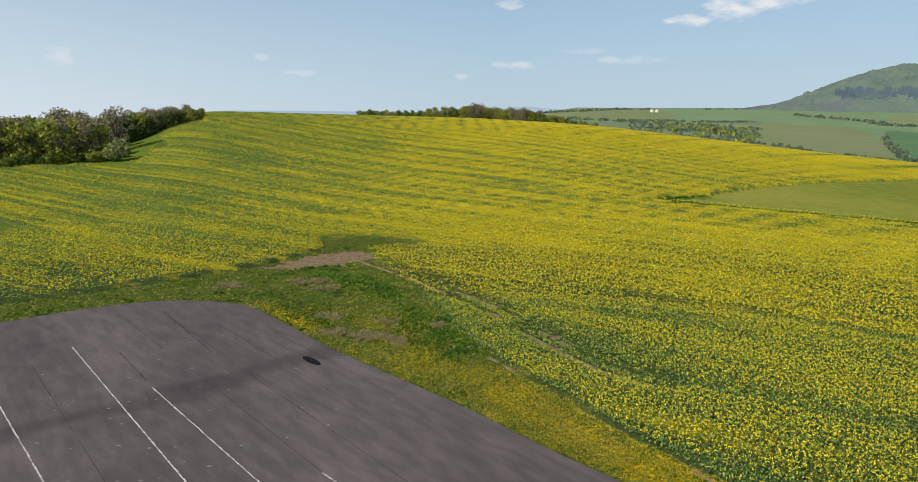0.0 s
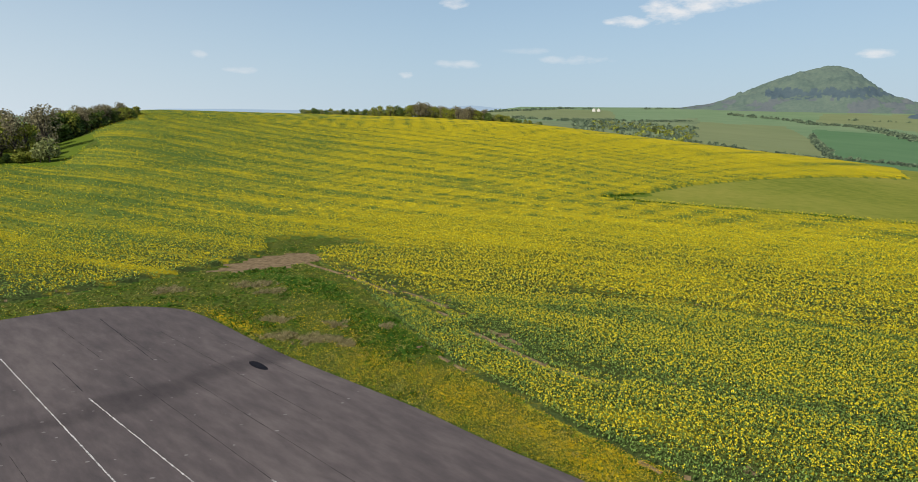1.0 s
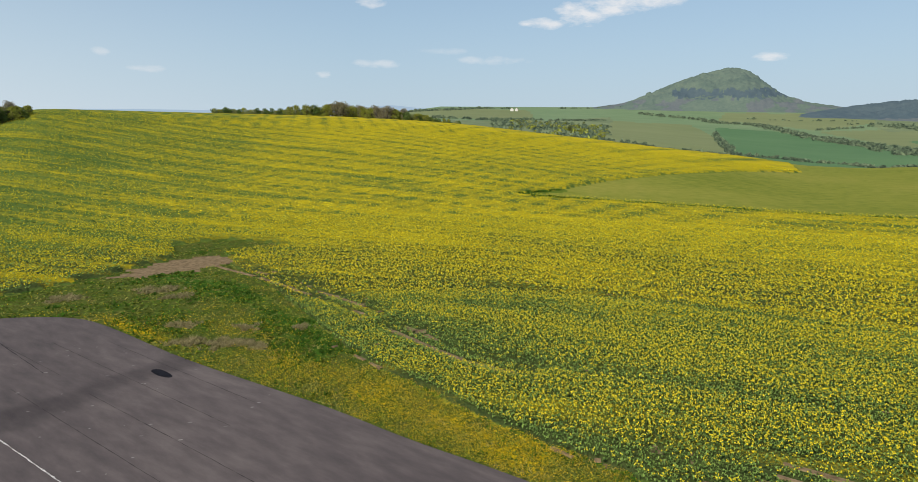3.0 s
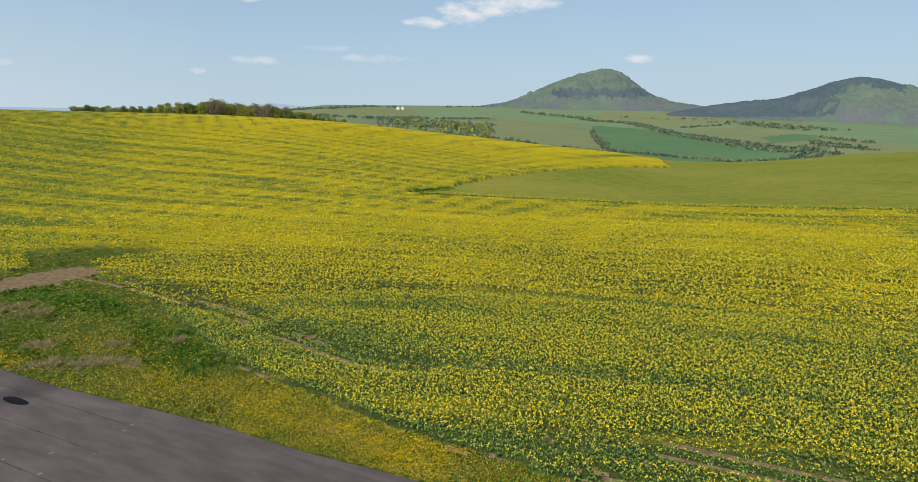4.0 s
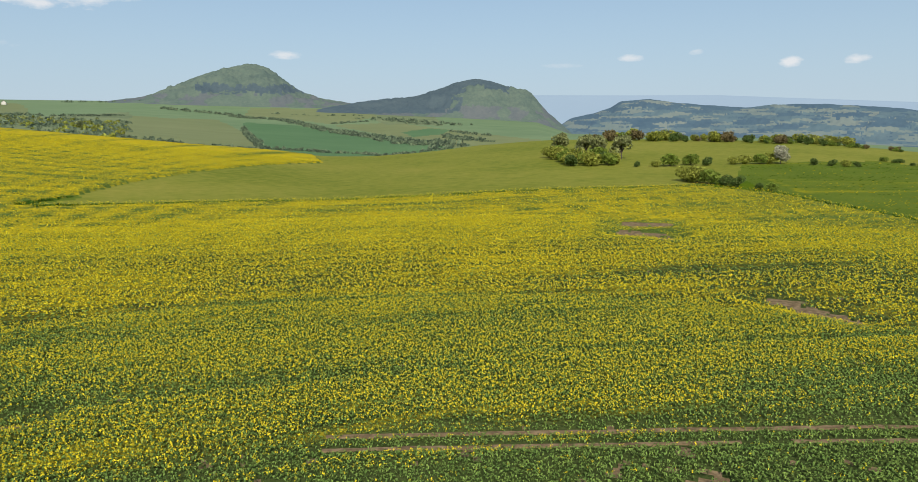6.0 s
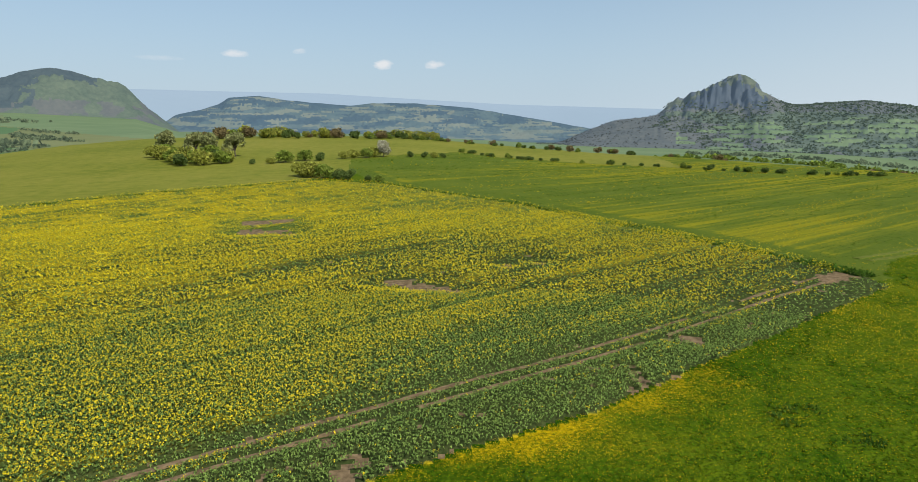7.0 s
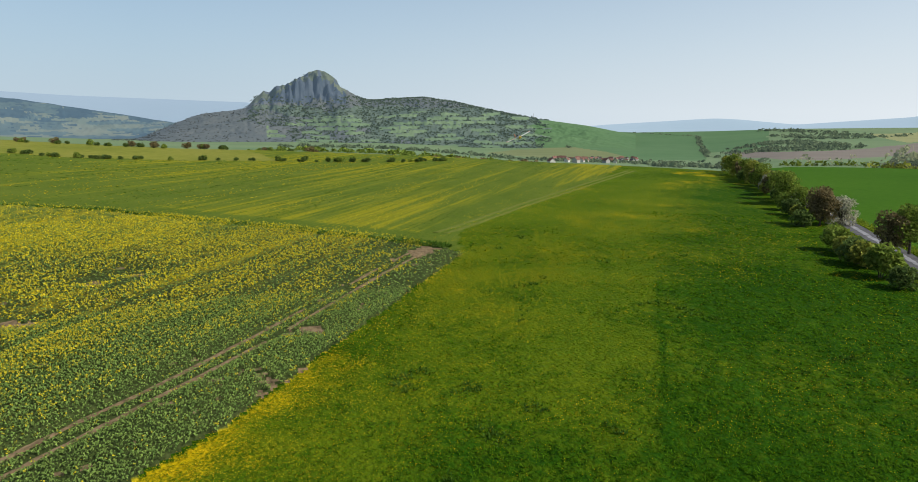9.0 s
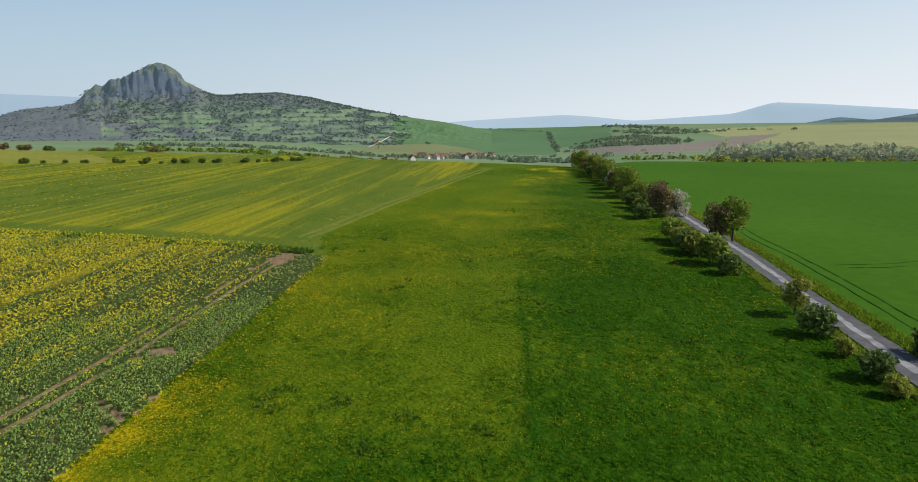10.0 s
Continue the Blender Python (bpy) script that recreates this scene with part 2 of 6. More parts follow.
CREST2 = np.array([(96, -2.9, 434), (103, -3.2, 393), (117, -3.9, 322), (124, -4.3, 292), (141, -4.85, 259), (145, -4.3, 293),
                   (156, -4.09, 308), (167, -3.55, 355), (180, -2.2, 360)])
FAR = np.array([(-180, 0.3), (-40, 0.3), (0, 0.8), (6, 1.3), (10, 1.85), (25, 1.85), (42, 1.6), (50, 1.1), (58, 0.4), (61, -0.9), (75, -1.2), (90, -2.0),
                (120, -2.2), (129, -1.6), (134, -1.75), (140, -1.6), (146, -1.35), (153, -1.2), (167, -0.9), (180, 0.2)])
EYE = 22.0


def smooth(u):
    u = np.clip(u, 0, 1)
    return u * u * (3 - 2 * u)


def terrain(x, y):
    """Height of the bare land at x, y (numpy arrays)."""
    x, y = np.asarray(x, float), np.asarray(y, float)
    c = np.vstack([CREST, CREST2])
    r, az = np.hypot(x, y) + 1e-6, np.degrees(np.arctan2(x, y))
    el, rc = 0, 0
    for k, w in ((-1.2, 0.25), (0, 0.5), (1.2, 0.25)):
        el, rc = el + w * np.interp(az + k, c[:, 0], c[:, 1]), rc + w * np.interp(az + k, c[:, 0], c[:, 2])
    far = np.interp(az, FAR[:, 0], FAR[:, 1])
    zc = EYE + rc * np.tan(np.radians(el))
    near = zc * smooth((r - 115) / (rc - 115))
    u = np.clip((r - 1.35 * rc) / (2600 - 1.35 * rc), 0, 1) ** (0.75 + 0.6 * np.exp(-((az - 130) / 13) ** 4))
    dip = 0.45 * np.sin(np.clip((r - rc) / (0.7 * rc), 0, 1) * math.pi)
    beyond = EYE + r * np.tan(np.radians(el + (far - el) * u - dip))
    return np.where(r < rc, near, beyond)


def value_noise(x, y, seed=0):
    """Smooth noise from 0 to 1 on a unit lattice."""
    xi, yi = np.floor(x).astype(np.int64), np.floor(y).astype(np.int64)
    u, v = x - xi, y - yi
    u, v = u * u * (3 - 2 * u), v * v * (3 - 2 * v)

    def h(a, b):
        k = (a * 374761393 + b * 668265263 + seed * 974634777) & 0xFFFFFFFF
        k = ((k ^ (k >> 13)) * 1274126177) & 0xFFFFFFFF
        return ((k ^ (k >> 16)) & 0xFFFF) / 65535.0

    return (h(xi, yi) * (1 - u) + h(xi + 1, yi) * u) * (1 - v) + (h(xi, yi + 1) * (1 - u) + h(xi + 1, yi + 1) * u) * v


def inside(poly, x, y):
    """Whether the points lie in the polygon."""
    res = np.zeros(np.shape(x), bool)
    for (x0, y0), (x1, y1) in zip(poly, poly[1:] + poly[:1]):
        cut = ((y0 > y) != (y1 > y)) & (x < (x1 - x0) * (y - y0) / (y1 - y0 + 1e-12) + x0)
        res ^= cut
    return res


def near_line(line, x, y, caps=True):
    """Distance to a polyline; without caps, nothing beyond its ends."""
    best = np.full(np.shape(x), 1e9)
    for (x0, y0), (x1, y1) in zip(line, line[1:]):
        dx, dy = x1 - x0, y1 - y0
        v = ((x - x0) * dx + (y - y0) * dy) / (dx * dx + dy * dy)
        u = np.clip(v, 0, 1)
        d = np.hypot(x - x0 - u * dx, y - y0 - u * dy)
        best = np.minimum(best, d if caps else np.where(v == u, d, 1e9))
    return best


ROW = Vector((0.66, -0.75)).normalized()                      # the way of the field's edge and the grass beyond
PAD = [(-140, -20), (-62, 60), (-51, 69), (-47, 73), (-42, 77), (-37, 79), (-33, 79.3), (-27, 78), (-22, 73), (-13, 62), (-4, 53), (1, 48), (6, 42), (12, 36), (40, 5), (-50, -90)]
RAPE = [(-140, 20), (-75, 65), (-56, 76), (-44, 86), (-31, 100), (-29, 104), (-24, 112), (-27, 124), (-19, 129), (-9, 124), (-5, 117), (-15, 114), (-17, 112), (-12, 101), (-4, 82), (3, 61), (7, 53),
        (12, 44.5), (18, 36), (42, 6), (50, -5), (61, -16), (91, -47), (97, -47), (120, -32), (166, 0), (205, 45), (212, 70), (176, 105), (140, 135), (103, 156), (64, 176),
        (55, 182), (71, 189), (96, 209), (133, 233), (235, 284), (330, 420), (500, 700), (-100, 800), (-200, 450), (-125, 318), (-135, 290), (-112, 250), (-160, 220), (-400, 200)]
PASTURE = [(55, 182), (71, 189), (96, 209), (133, 233), (235, 284), (330, 420), (800, 700), (800, 100), (340, 90), (245, 68), (212, 70), (176, 105), (140, 135), (103, 156), (64, 176)]
RIDGE = [(212, 62), (245, 72), (292, 78), (310, 62), (352, 36), (334, 16), (328, -15), (322, -40), (300, -70), (900, -100), (800, 700), (245, 68)]
GRASS = [(97, -49), (120, -34), (166, -2), (207, 45), (245, 68), (340, 90), (800, 100), (900, -500), (230, -215), (170, -145), (109, -57)]
WHEAT = [(-60, 5), (20.5, -70), (50, -101), (75, -127), (160, -210), (330, -390), (330, -900), (-400, -900)]
ROAD = [(-60, 26), (-20, -20), (19, -63.5), (36.5, -82.5), (51, -98.5), (78, -126), (120, -166), (170, -214), (260, -300)]
HOLLOW = [(-160, 221), (-112, 218), (-116, 244), (-128, 282), (-150, 300), (-260, 270), (-230, 190)]
TRACKS = [[(-17, 107), (-10, 98), (-4, 89.5), (1, 81.5), (6, 73.5)], [(8, 68), (11, 62), (14, 57), (18, 53)], [(29, 33.5), (37, 24.5), (44, 16.2), (52, 6.8), (60, -3), (68, -12.3), (76, -20.5), (86, -31), (95, -41)]]
FAR_RIM = [(71, 189), (55, 182), (64, 176), (103, 156), (140, 135), (176, 105), (212, 70), (205, 45), (166, 0), (120, -32), (97, -47)]
WHEAT_WAY = [(20, -75), (26, -82), (33, -90), (46, -103.6), (56, -113), (66, -124)]
WHEAT_TURN = [(38, -100.8), (34, -106), (31, -112), (22, -126)]
PALE_WAY = [(108, -52), (113, -60), (127, -80.5), (144, -107), (166, -141.5), (185, -172)]
SOIL_EDGE = [(1.2, 63), (4.6, 57), (8.2, 51.5), (12.6, 43.4), (16.5, 37.6), (19, 34.8)]
BARE = [(86.8, 17.2, 2.3), (85.4, 14.0, 2.0), (84.2, 11.3, 1.5), (83.2, 9.2, 1.2), (133, 57, 3.4), (136, 53, 2.8), (123, 53, 3.0), (124.5, 49, 2.4), (122, 46, 2.0), (101, -2, 1.4), (98, 3, 1.1),
        (95, -42, 2.6), (97, -44.5, 1.6), (67.5, -16, 1.3)]
ENTRY = [(-33, 97.5), (-29, 102), (-25, 108), (-22, 113), (-17.5, 113), (-15, 109), (-16, 105), (-20, 102), (-26, 99)]


EDGE = [(-4, 82), (3, 61), (7, 53), (12, 44.5), (18, 36), (42, 6), (50, -5), (61, -16), (91, -47)]
MEADOW = [(15, 34), (42, 3), (92, -50), (109, -60), (170, -150), (120, -150), (60, -100), (15, -55), (-30, -5), (-5, 40)]
MOWN = [(400, -397), (45, -42), (30, -27), (0, 3)]      # edge between the flowery strip and the long grass


def row_line(x):
    """The bend of the drilled rows over the slope: how far north a row lies at x."""
    k = np.clip((x - 5) / 60, 0, 1)
    return -0.55 * x - 0.46 * (60 * (k ** 3 - k ** 4 / 2) + np.maximum(x - 65, 0))


def drill_at(x, y):
    """Along and across the drilled rows."""
    return x * 1.25, (y - row_line(x)) * 0.80


def bloom_at(x, y):
    """How much of the growth is in flower: in streaks along the drills in the crop, in drifts in the meadow."""
    a, c = drill_at(x, y)
    w = c + 2.5 * value_noise(a / 60, c / 60, 9)
    r = np.hypot(x, y)
    az = np.degrees(np.arctan2(x, y))
    tramline = np.exp(-((np.mod(w + 0.8 * value_noise(a / 9, c / 9, 10), 12.0) - 6) / (0.7 + 0.5 * smooth((r - 110) / 120))) ** 2) * (0.6 + 0.5 * value_noise(np.floor(w / 12.0) * 1.7, a / 45, 19))
    fine = 0.5 * value_noise(w / 1.3, a / 24, 1) + 0.25 * value_noise(x / 18, y / 18, 3) + 0.25 * value_noise(x / 1.9, y / 1.9, 4)
    far_off = smooth((r - 80) / 100)
    streak = smooth((value_noise(w / 1.9, a / 42, 2) - 0.60) / 0.16) * (0.5 + value_noise(x / 26, y / 26, 5)) + (0.8 - 0.5 * far_off) * smooth((value_noise(w / 5.5, a / 60, 6) - 0.64) / 0.14)
    crop = 0.70 - 0.09 * smooth((r - 130) / 60) + (fine - 0.5) * (0.9 - 0.6 * far_off) - (0.22 + 0.10 * smooth((az - 40) / 30) - 0.17 * far_off) * streak - 0.11 * far_off * np.exp(-((np.mod(w, 4.0) - 2) / 0.55) ** 2) * smooth((60 - az) / 30) - (0.16 + 0.10 * smooth((r - 70) / 80)) * tramline * smooth((70 - az) / 30)
    crop = crop - 0.03 * smooth((r - 100) / 60) + 0.12 * smooth((r - 210) / 180) * smooth((az + 12) / 20) - 0.13 * smooth((3 - az) / 24) * smooth((r - 80) / 60) - 0.06 * smooth((-8 - az) / 12) * smooth((180 - r) / 60)
    crop = np.clip(crop - 0.17 * smooth((az - 48) / 32) + 0.05 * smooth((az - 48) / 20) * smooth((r - 85) / 50), 0, 1)
    band = near_line(EDGE, x, y)
    tram = track_at(x, y)
    crop = crop - 0.34 * np.exp(-(band / 6.5) ** 4) * smooth((38 - y) / 20) - 0.15 * np.exp(-(band / 3.0) ** 4) - 0.16 * np.exp(-(tram / 3.2) ** 2) - 0.2 * smooth((near_bare(x, y) - 4.5) / -3)
    drift = value_noise(x / 12, y / 12, 11) * 0.5 + value_noise(x / 4, y / 4, 12) * 0.3 + value_noise(x / 1.4, y / 1.4, 16) * 0.2
    meadow = 0.36 * np.exp(-(band / 7.0) ** 1.5) + 0.25 * np.exp(-(band / 28.0) ** 2) + 1.15 * (drift - 0.42) + 0.42 * smooth((r - 70) / 90) * (value_noise(w / 14, a / 70, 13) + 0.1)
    meadow = np.where((y > 10) & (x < 34), 0.34 * np.exp(-(near_line([(-60, 67), (-42, 79), (-27, 81), (-20, 73), (-11, 61.5)], x, y) / 1.2) ** 2) + 0.28 * np.exp(-(near_line([(-6, 60.5), (2, 54.5), (8, 46.5), (15, 37.5), (23, 27), (36, 11)], x, y) / 4.6) ** 2) + 1.1 * (drift - 0.42), meadow)
    a, c = x * ROW.x + y * ROW.y, -x * ROW.y + y * ROW.x
    w = c + 3 * value_noise(a / 60, c / 60, 9)
    lane = np.minimum(near_line([(95, -52), (121, -38), (169, -5), (210, 44), (248, 66)], x, y), near_line([(100, -52), (114, -62), (133, -87), (172, -147), (230, -235)], x, y))
    field = 0.40 + 0.45 * value_noise(w / 16, a / 120, 17) + 0.2 * value_noise(w / 6, a / 60, 14) - 0.18 * smooth((98 - az) / 20) + 0.1 * smooth((r - 190) / 60)
    field = field * (1 - 0.55 * np.exp(-((lane - 1.2) / 2.2) ** 2)) + 0.2 * np.exp(-((lane - 5.5) / 1.3) ** 2)
    return np.clip(np.where(inside(RAPE, x, y), crop, np.where(inside(GRASS, x, y), field, meadow)), 0, 1)


def track_at(x, y):
    """Distance to the middle of the nearest wheel track."""
    return np.minimum(np.minimum(near_line(TRACKS[0], x, y), near_line(TRACKS[1], x, y)), near_line(TRACKS[2], x, y))


def near_bare(x, y):
    """Distance to the rim of the nearest bare place in the crop."""
    return np.min([(np.hypot(x - bx, y - by) / ra - 1) * 2.2 for bx, by, ra in BARE], 0)


def stand_at(x, y):
    """How tall the crop stands: trodden down along the wheel tracks, stunted by the headland and the bare places."""
    low = 1 - 0.40 * np.exp(-(near_line(EDGE, x, y) / 6.0) ** 4)
    low = low * (1 - 0.72 * smooth((5.0 - near_bare(x, y)) / 4.0))
    return low * (1 - 0.98 * np.exp(-(track_at(x, y) / 1.9) ** 6)) - 0.15 * np.exp(-(track_at(x, y) / 3.4) ** 4)


def lush_at(x, y):
    """How long and dark the grass is: in the meadow past the mown edge, on the verge along a damp strip."""
    side = np.where(inside(MOWN + [(-200, 60), (-200, -600), (400, -600)], x, y), 1, -1) * near_line(MOWN, x, y)
    r = np.hypot(x, y)
    patch = 0.45 * value_noise(x / 17, y / 17, 26) + 0.33 * value_noise(x / 6, y / 6, 27) + 0.22 * value_noise(x / 1.5, y / 1.5, 28)
    crisp = 0.28 * (1 - smooth((r - 60) / 45))
    field = smooth(side / 26 + 0.45) * 0.72 + crisp * smooth(side / 0.8 + 0.5) + 1.9 * (patch - 0.46) + 0.16 - 0.50 * smooth((r - 75) / 90)
    stripe = np.exp(-(near_line([(22, -19), (38, -35), (54, -51), (64, -61)], x, y) / 0.4) ** 2)
    damp = np.exp(-(near_line([(-22, 98), (-14, 91.5), (-8, 82), (-3, 71), (0, 62.5)], x, y) / 3.0) ** 2)
    verge = damp * (0.8 + 1.2 * patch) + 1.8 * (patch - 0.50) - 0.45
    return np.clip(np.where((x < 34) & (y > 10), verge, field + 0.5 * stripe), -0.6, 1)


def zone_at(x, y, r, az):
    z = np.full(x.shape, ZONE.index("meadow"))

    def put(name, where):
        z[where] = ZONE.index(name)

    jx, jy = x + 0.9 * (value_noise(x / 1.6, y / 1.6, 21) - 0.5), y + 0.9 * (value_noise(x / 1.6, y / 1.6, 22) - 0.5)
    put("verge", (x < 34) & (y > 10))
    for bx, by, ra in ((-21.5, 90.5, 3.0), (-18, 86, 2.4), (-9, 65.5, 2.8), (-6, 64.5, 2.0), (-32, 87.5, 2.4), (-13, 67, 2.4), (-2, 70, 1.4), (-15, 73, 2.0), (-8, 71, 1.8)):
        put("straw", np.hypot(jx - bx, (jy - by) * 1.4) < ra * (0.3 + 1.0 * value_noise(x / 0.7, y / 0.7, 28)))
    put("grass", inside(GRASS, jx, jy))
    put("pasture", inside(PASTURE, jx, jy) | inside(RIDGE, jx, jy))
    put("wheat", inside(WHEAT, jx, jy))
    put("verge", (near_line(ROAD, jx, jy) < 3.4) & (y < 20))
    put("grass", near_line(FAR_RIM, jx, jy) < 3.2)
    rape = inside(RAPE, jx, jy)
    put("rape", rape)
    put("grass", inside(HOLLOW, jx, jy))
    for bx, by, ra in BARE:
        put("soil", np.hypot(jx - bx, jy - by) < ra * (0.7 + 0.6 * value_noise(x / 1.2, y / 1.2, 35)))
    thin_crop = 0.5 * value_noise(x / 1.8, y / 1.8, 93) + 0.5 * value_noise(x / 0.6, y / 0.6, 94) + 0.16 * np.exp(-(near_line(EDGE, x, y) / 5.5) ** 4) * (y < 38) + 0.10 * np.exp(-(track_at(x, y) / 2.6) ** 4)
    put("soil", rape & (thin_crop > 0.89) & (r < 120))
    put("soil", inside(ENTRY, jx + 3.2 * (value_noise(x / 2.6, y / 2.6, 46) - 0.5), jy + 3.2 * (value_noise(x / 2.6, y / 2.6, 47) - 0.5)))
    return z


# Fields of the far country: outlines by bearing and height above the level of the eye, in degrees.
FIELDS_WEST = [
    ("far_olive", [(4.0, 1.46), (12.4, 1.68), (17.4, 1.61), (18.1, 1.12), (17.9, 0.8), (10.5, 0.8), (4.0, 0.8)]),
    ("far_green", [(17.9, 1.57), (23.4, 1.9), (27.5, 1.72), (28.5, 1.09), (24.0, 0.84), (18.0, 0.87)]),
    ("far_scrub", [(10.5, 0.69), (17.3, 0.62), (24.5, 0.99), (25.2, -0.22), (23.4, -1.6), (10.4, -1.6)]),
    ("far_olive", [(24.7, 0.69), (31.1, 0.39), (32.6, -0.41), (34.3, -1.80), (34.3, -2.6), (23.7, -2.6), (23.7, -0.83)]),
    ("far_olive", [(33.6, 1.34), (44.6, 1.24), (44.1, 0.63), (40.5, 0.01), (35.6, 0.49), (33.1, 0.69)]),
]
FIELDS_MIDDLE = [
    ("far_dark", [(32.9, 0.19), (38.1, -0.19), (41.9, -0.86), (47.0, -1.58), (50.9, -2.12), (50, -3.2), (34.4, -3.2), (34.4, -1.80)]),
    ("far_olive", [(40.5, -0.09), (45.1, 0.16), (49.1, -0.35), (55.6, -1.14), (58.9, -1.48), (53.7, -1.84), (50.9, -2.07), (47.4, -1.48), (44.2, -0.85)]),
    ("far_dark", [(46.2, -0.69), (48.6, -0.40), (50.5, -0.52), (49.5, -0.99), (47.2, -1.11)]),
    ("far_scrub", [(44.3, 0.96), (49.0, 0.71), (49.9, -0.16), (45.1, 0.01), (43.5, 0.39)]),
]
FIELDS_EAST = [
    ("far_dark", [(124.0, -1.0), (128.3, -0.7), (132.6, -1.0), (138.9, -1.3), (139.3, -2.81), (139.7, -3.97), (134.1, -4.12), (128.4, -2.95), (124.4, -2.68)]),
    ("far_olive", [(121.0, -3.55), (127.9, -2.96), (131.3, -3.30), (134.1, -4.02), (128.4, -4.14), (122.5, -3.75)]),
    ("far_dark", [(138.7, -1.3), (144.1, -1.4), (144.2, -2.57), (142.3, -3.24), (139.4, -3.3)]),
    ("far_brown", [(141.0, -3.32), (148.5, -3.02), (153.9, -2.30), (157.3, -1.83), (155.3, -2.74), (151.8, -3.34), (147.1, -3.73), (142.3, -3.71)]),
    ("far_rape", [(150.8, -1.73), (159.3, -1.2), (176, -0.6), (176, -2.6), (160.2, -2.75), (155.3, -2.69), (157.3, -1.92), (153.5, -2.26)]),
]


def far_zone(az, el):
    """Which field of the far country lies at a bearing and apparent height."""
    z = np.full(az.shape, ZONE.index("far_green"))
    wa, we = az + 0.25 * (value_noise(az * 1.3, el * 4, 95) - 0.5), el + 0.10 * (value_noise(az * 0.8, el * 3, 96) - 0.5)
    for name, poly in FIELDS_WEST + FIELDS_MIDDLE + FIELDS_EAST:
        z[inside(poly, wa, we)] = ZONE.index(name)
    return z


def ring_mesh():
    """One sheet of land from under the camera to the horizon: rings about the start of the flight."""
    az = np.radians(np.r_[np.arange(-180, -44, 2.0), np.arange(-44, 172, 0.2), np.arange(172, 179.9, 1.0)])
    rad = [0.0, 5, 10, 15, 20, 24]
    while rad[-1] < 4800:
        r = rad[-1]
        rad.append(r + (0.6 if r < 66 else min(max(0.6, r * r / 7500), 3.2 if r < 330 else 10 if r < 620 else 0.022 * r)))
    rad = np.array(rad)
    rr, aa = np.meshgrid(rad, az, indexing="ij")
    x, y = rr * np.sin(aa), rr * np.cos(aa)
    z = terrain(x, y)
    nr, na = rr.shape
    i, j = np.meshgrid(np.arange(nr - 1), np.arange(na), indexing="ij")
    k = (j + 1) % na
    quads = np.stack([i * na + j, (i + 1) * na + j, (i + 1) * na + k, i * na + k], -1).reshape(-1, 4)[:, ::-1]
    xc, yc = x.ravel()[quads].mean(1), y.ravel()[quads].mean(1)
    rc, ac = np.hypot(xc, yc), np.degrees(np.arctan2(xc, yc))
    edge = np.interp(ac, np.vstack([CREST, CREST2])[:, 0], np.vstack([CREST, CREST2])[:, 2]) * 1.12
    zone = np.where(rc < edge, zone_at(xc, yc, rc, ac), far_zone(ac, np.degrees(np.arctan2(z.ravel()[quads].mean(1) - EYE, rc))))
    crop = np.ones(nr * na)
    other = zone != ZONE.index("rape")
    for c in range(4):
        crop[quads[other, c]] = 0
    z = z.ravel() + crop * np.clip(stand_at(x.ravel(), y.ravel()), 0.02, 1) * (0.10 + 0.43 * smooth((rr.ravel() - 90) / 100) + 0.18 * value_noise(x.ravel() / 0.8, y.ravel() / 0.8, 61) + 0.2 * value_noise(x.ravel() / 4, y.ravel() / 4, 62))
    z += (1 - crop) * smooth(lush_at(x.ravel(), y.ravel()) * 1.5) * 0.26 * (value_noise(x.ravel() / 0.75, y.ravel() / 0.75, 64) - 0.5) * (rr.ravel() < 140) * inside(MEADOW, x.ravel(), y.ravel()) * ~inside(PAD, x.ravel(), y.ravel())
    z += (1 - crop) * 0.10 * (value_noise(x.ravel() / 1.3, y.ravel() / 1.3, 63) - 0.5) * (rr.ravel() < 400)
    me = bpy.data.meshes.new("ground")
    me.vertices.add(nr * na)
    me.vertices.foreach_set("co", np.stack([x.ravel(), y.ravel(), z], 1).ravel())
    me.loops.add(quads.size)
    me.loops.foreach_set("vertex_index", quads.ravel())
    me.polygons.add(len(quads))
    me.polygons.foreach_set("loop_start", np.arange(len(quads)) * 4)
    me.polygons.foreach_set("material_index", zone.astype(np.int32))
    lu = me.attributes.new("lush_or_shade", "FLOAT", "POINT")
    # Within the crop the value sets painted plant shade, fading from 95 m.
    lu.data.foreach_set("value", np.where(inside(RAPE, x.ravel(), y.ravel()), 1.5 - 3.0 * smooth((rr.ravel() - 95) / 80), lush_at(x.ravel(), y.ravel())))
    at = me.attributes.new("bloom", "FLOAT", "POINT")
    bl = bloom_at(x.ravel(), y.ravel())
    at.data.foreach_set("value", np.where(inside(RAPE, x.ravel(), y.ravel()), bl * (0.55 + 0.45 * smooth((rr.ravel() - 60) / 110)), bl))
    for name in ZONE:
        me.materials.append(M[name])
    me.update(calc_edges=True)
    me.validate()
    me.shade_smooth()
    return me


ground = tagged(new("ground", ring_mesh()), "rolling farmland sheet of crop, meadow, pasture and far fields", "ground", kind="structure")


# ---------------- small tools ----------------
def ground_z(x, y):
    return float(terrain(x, y))


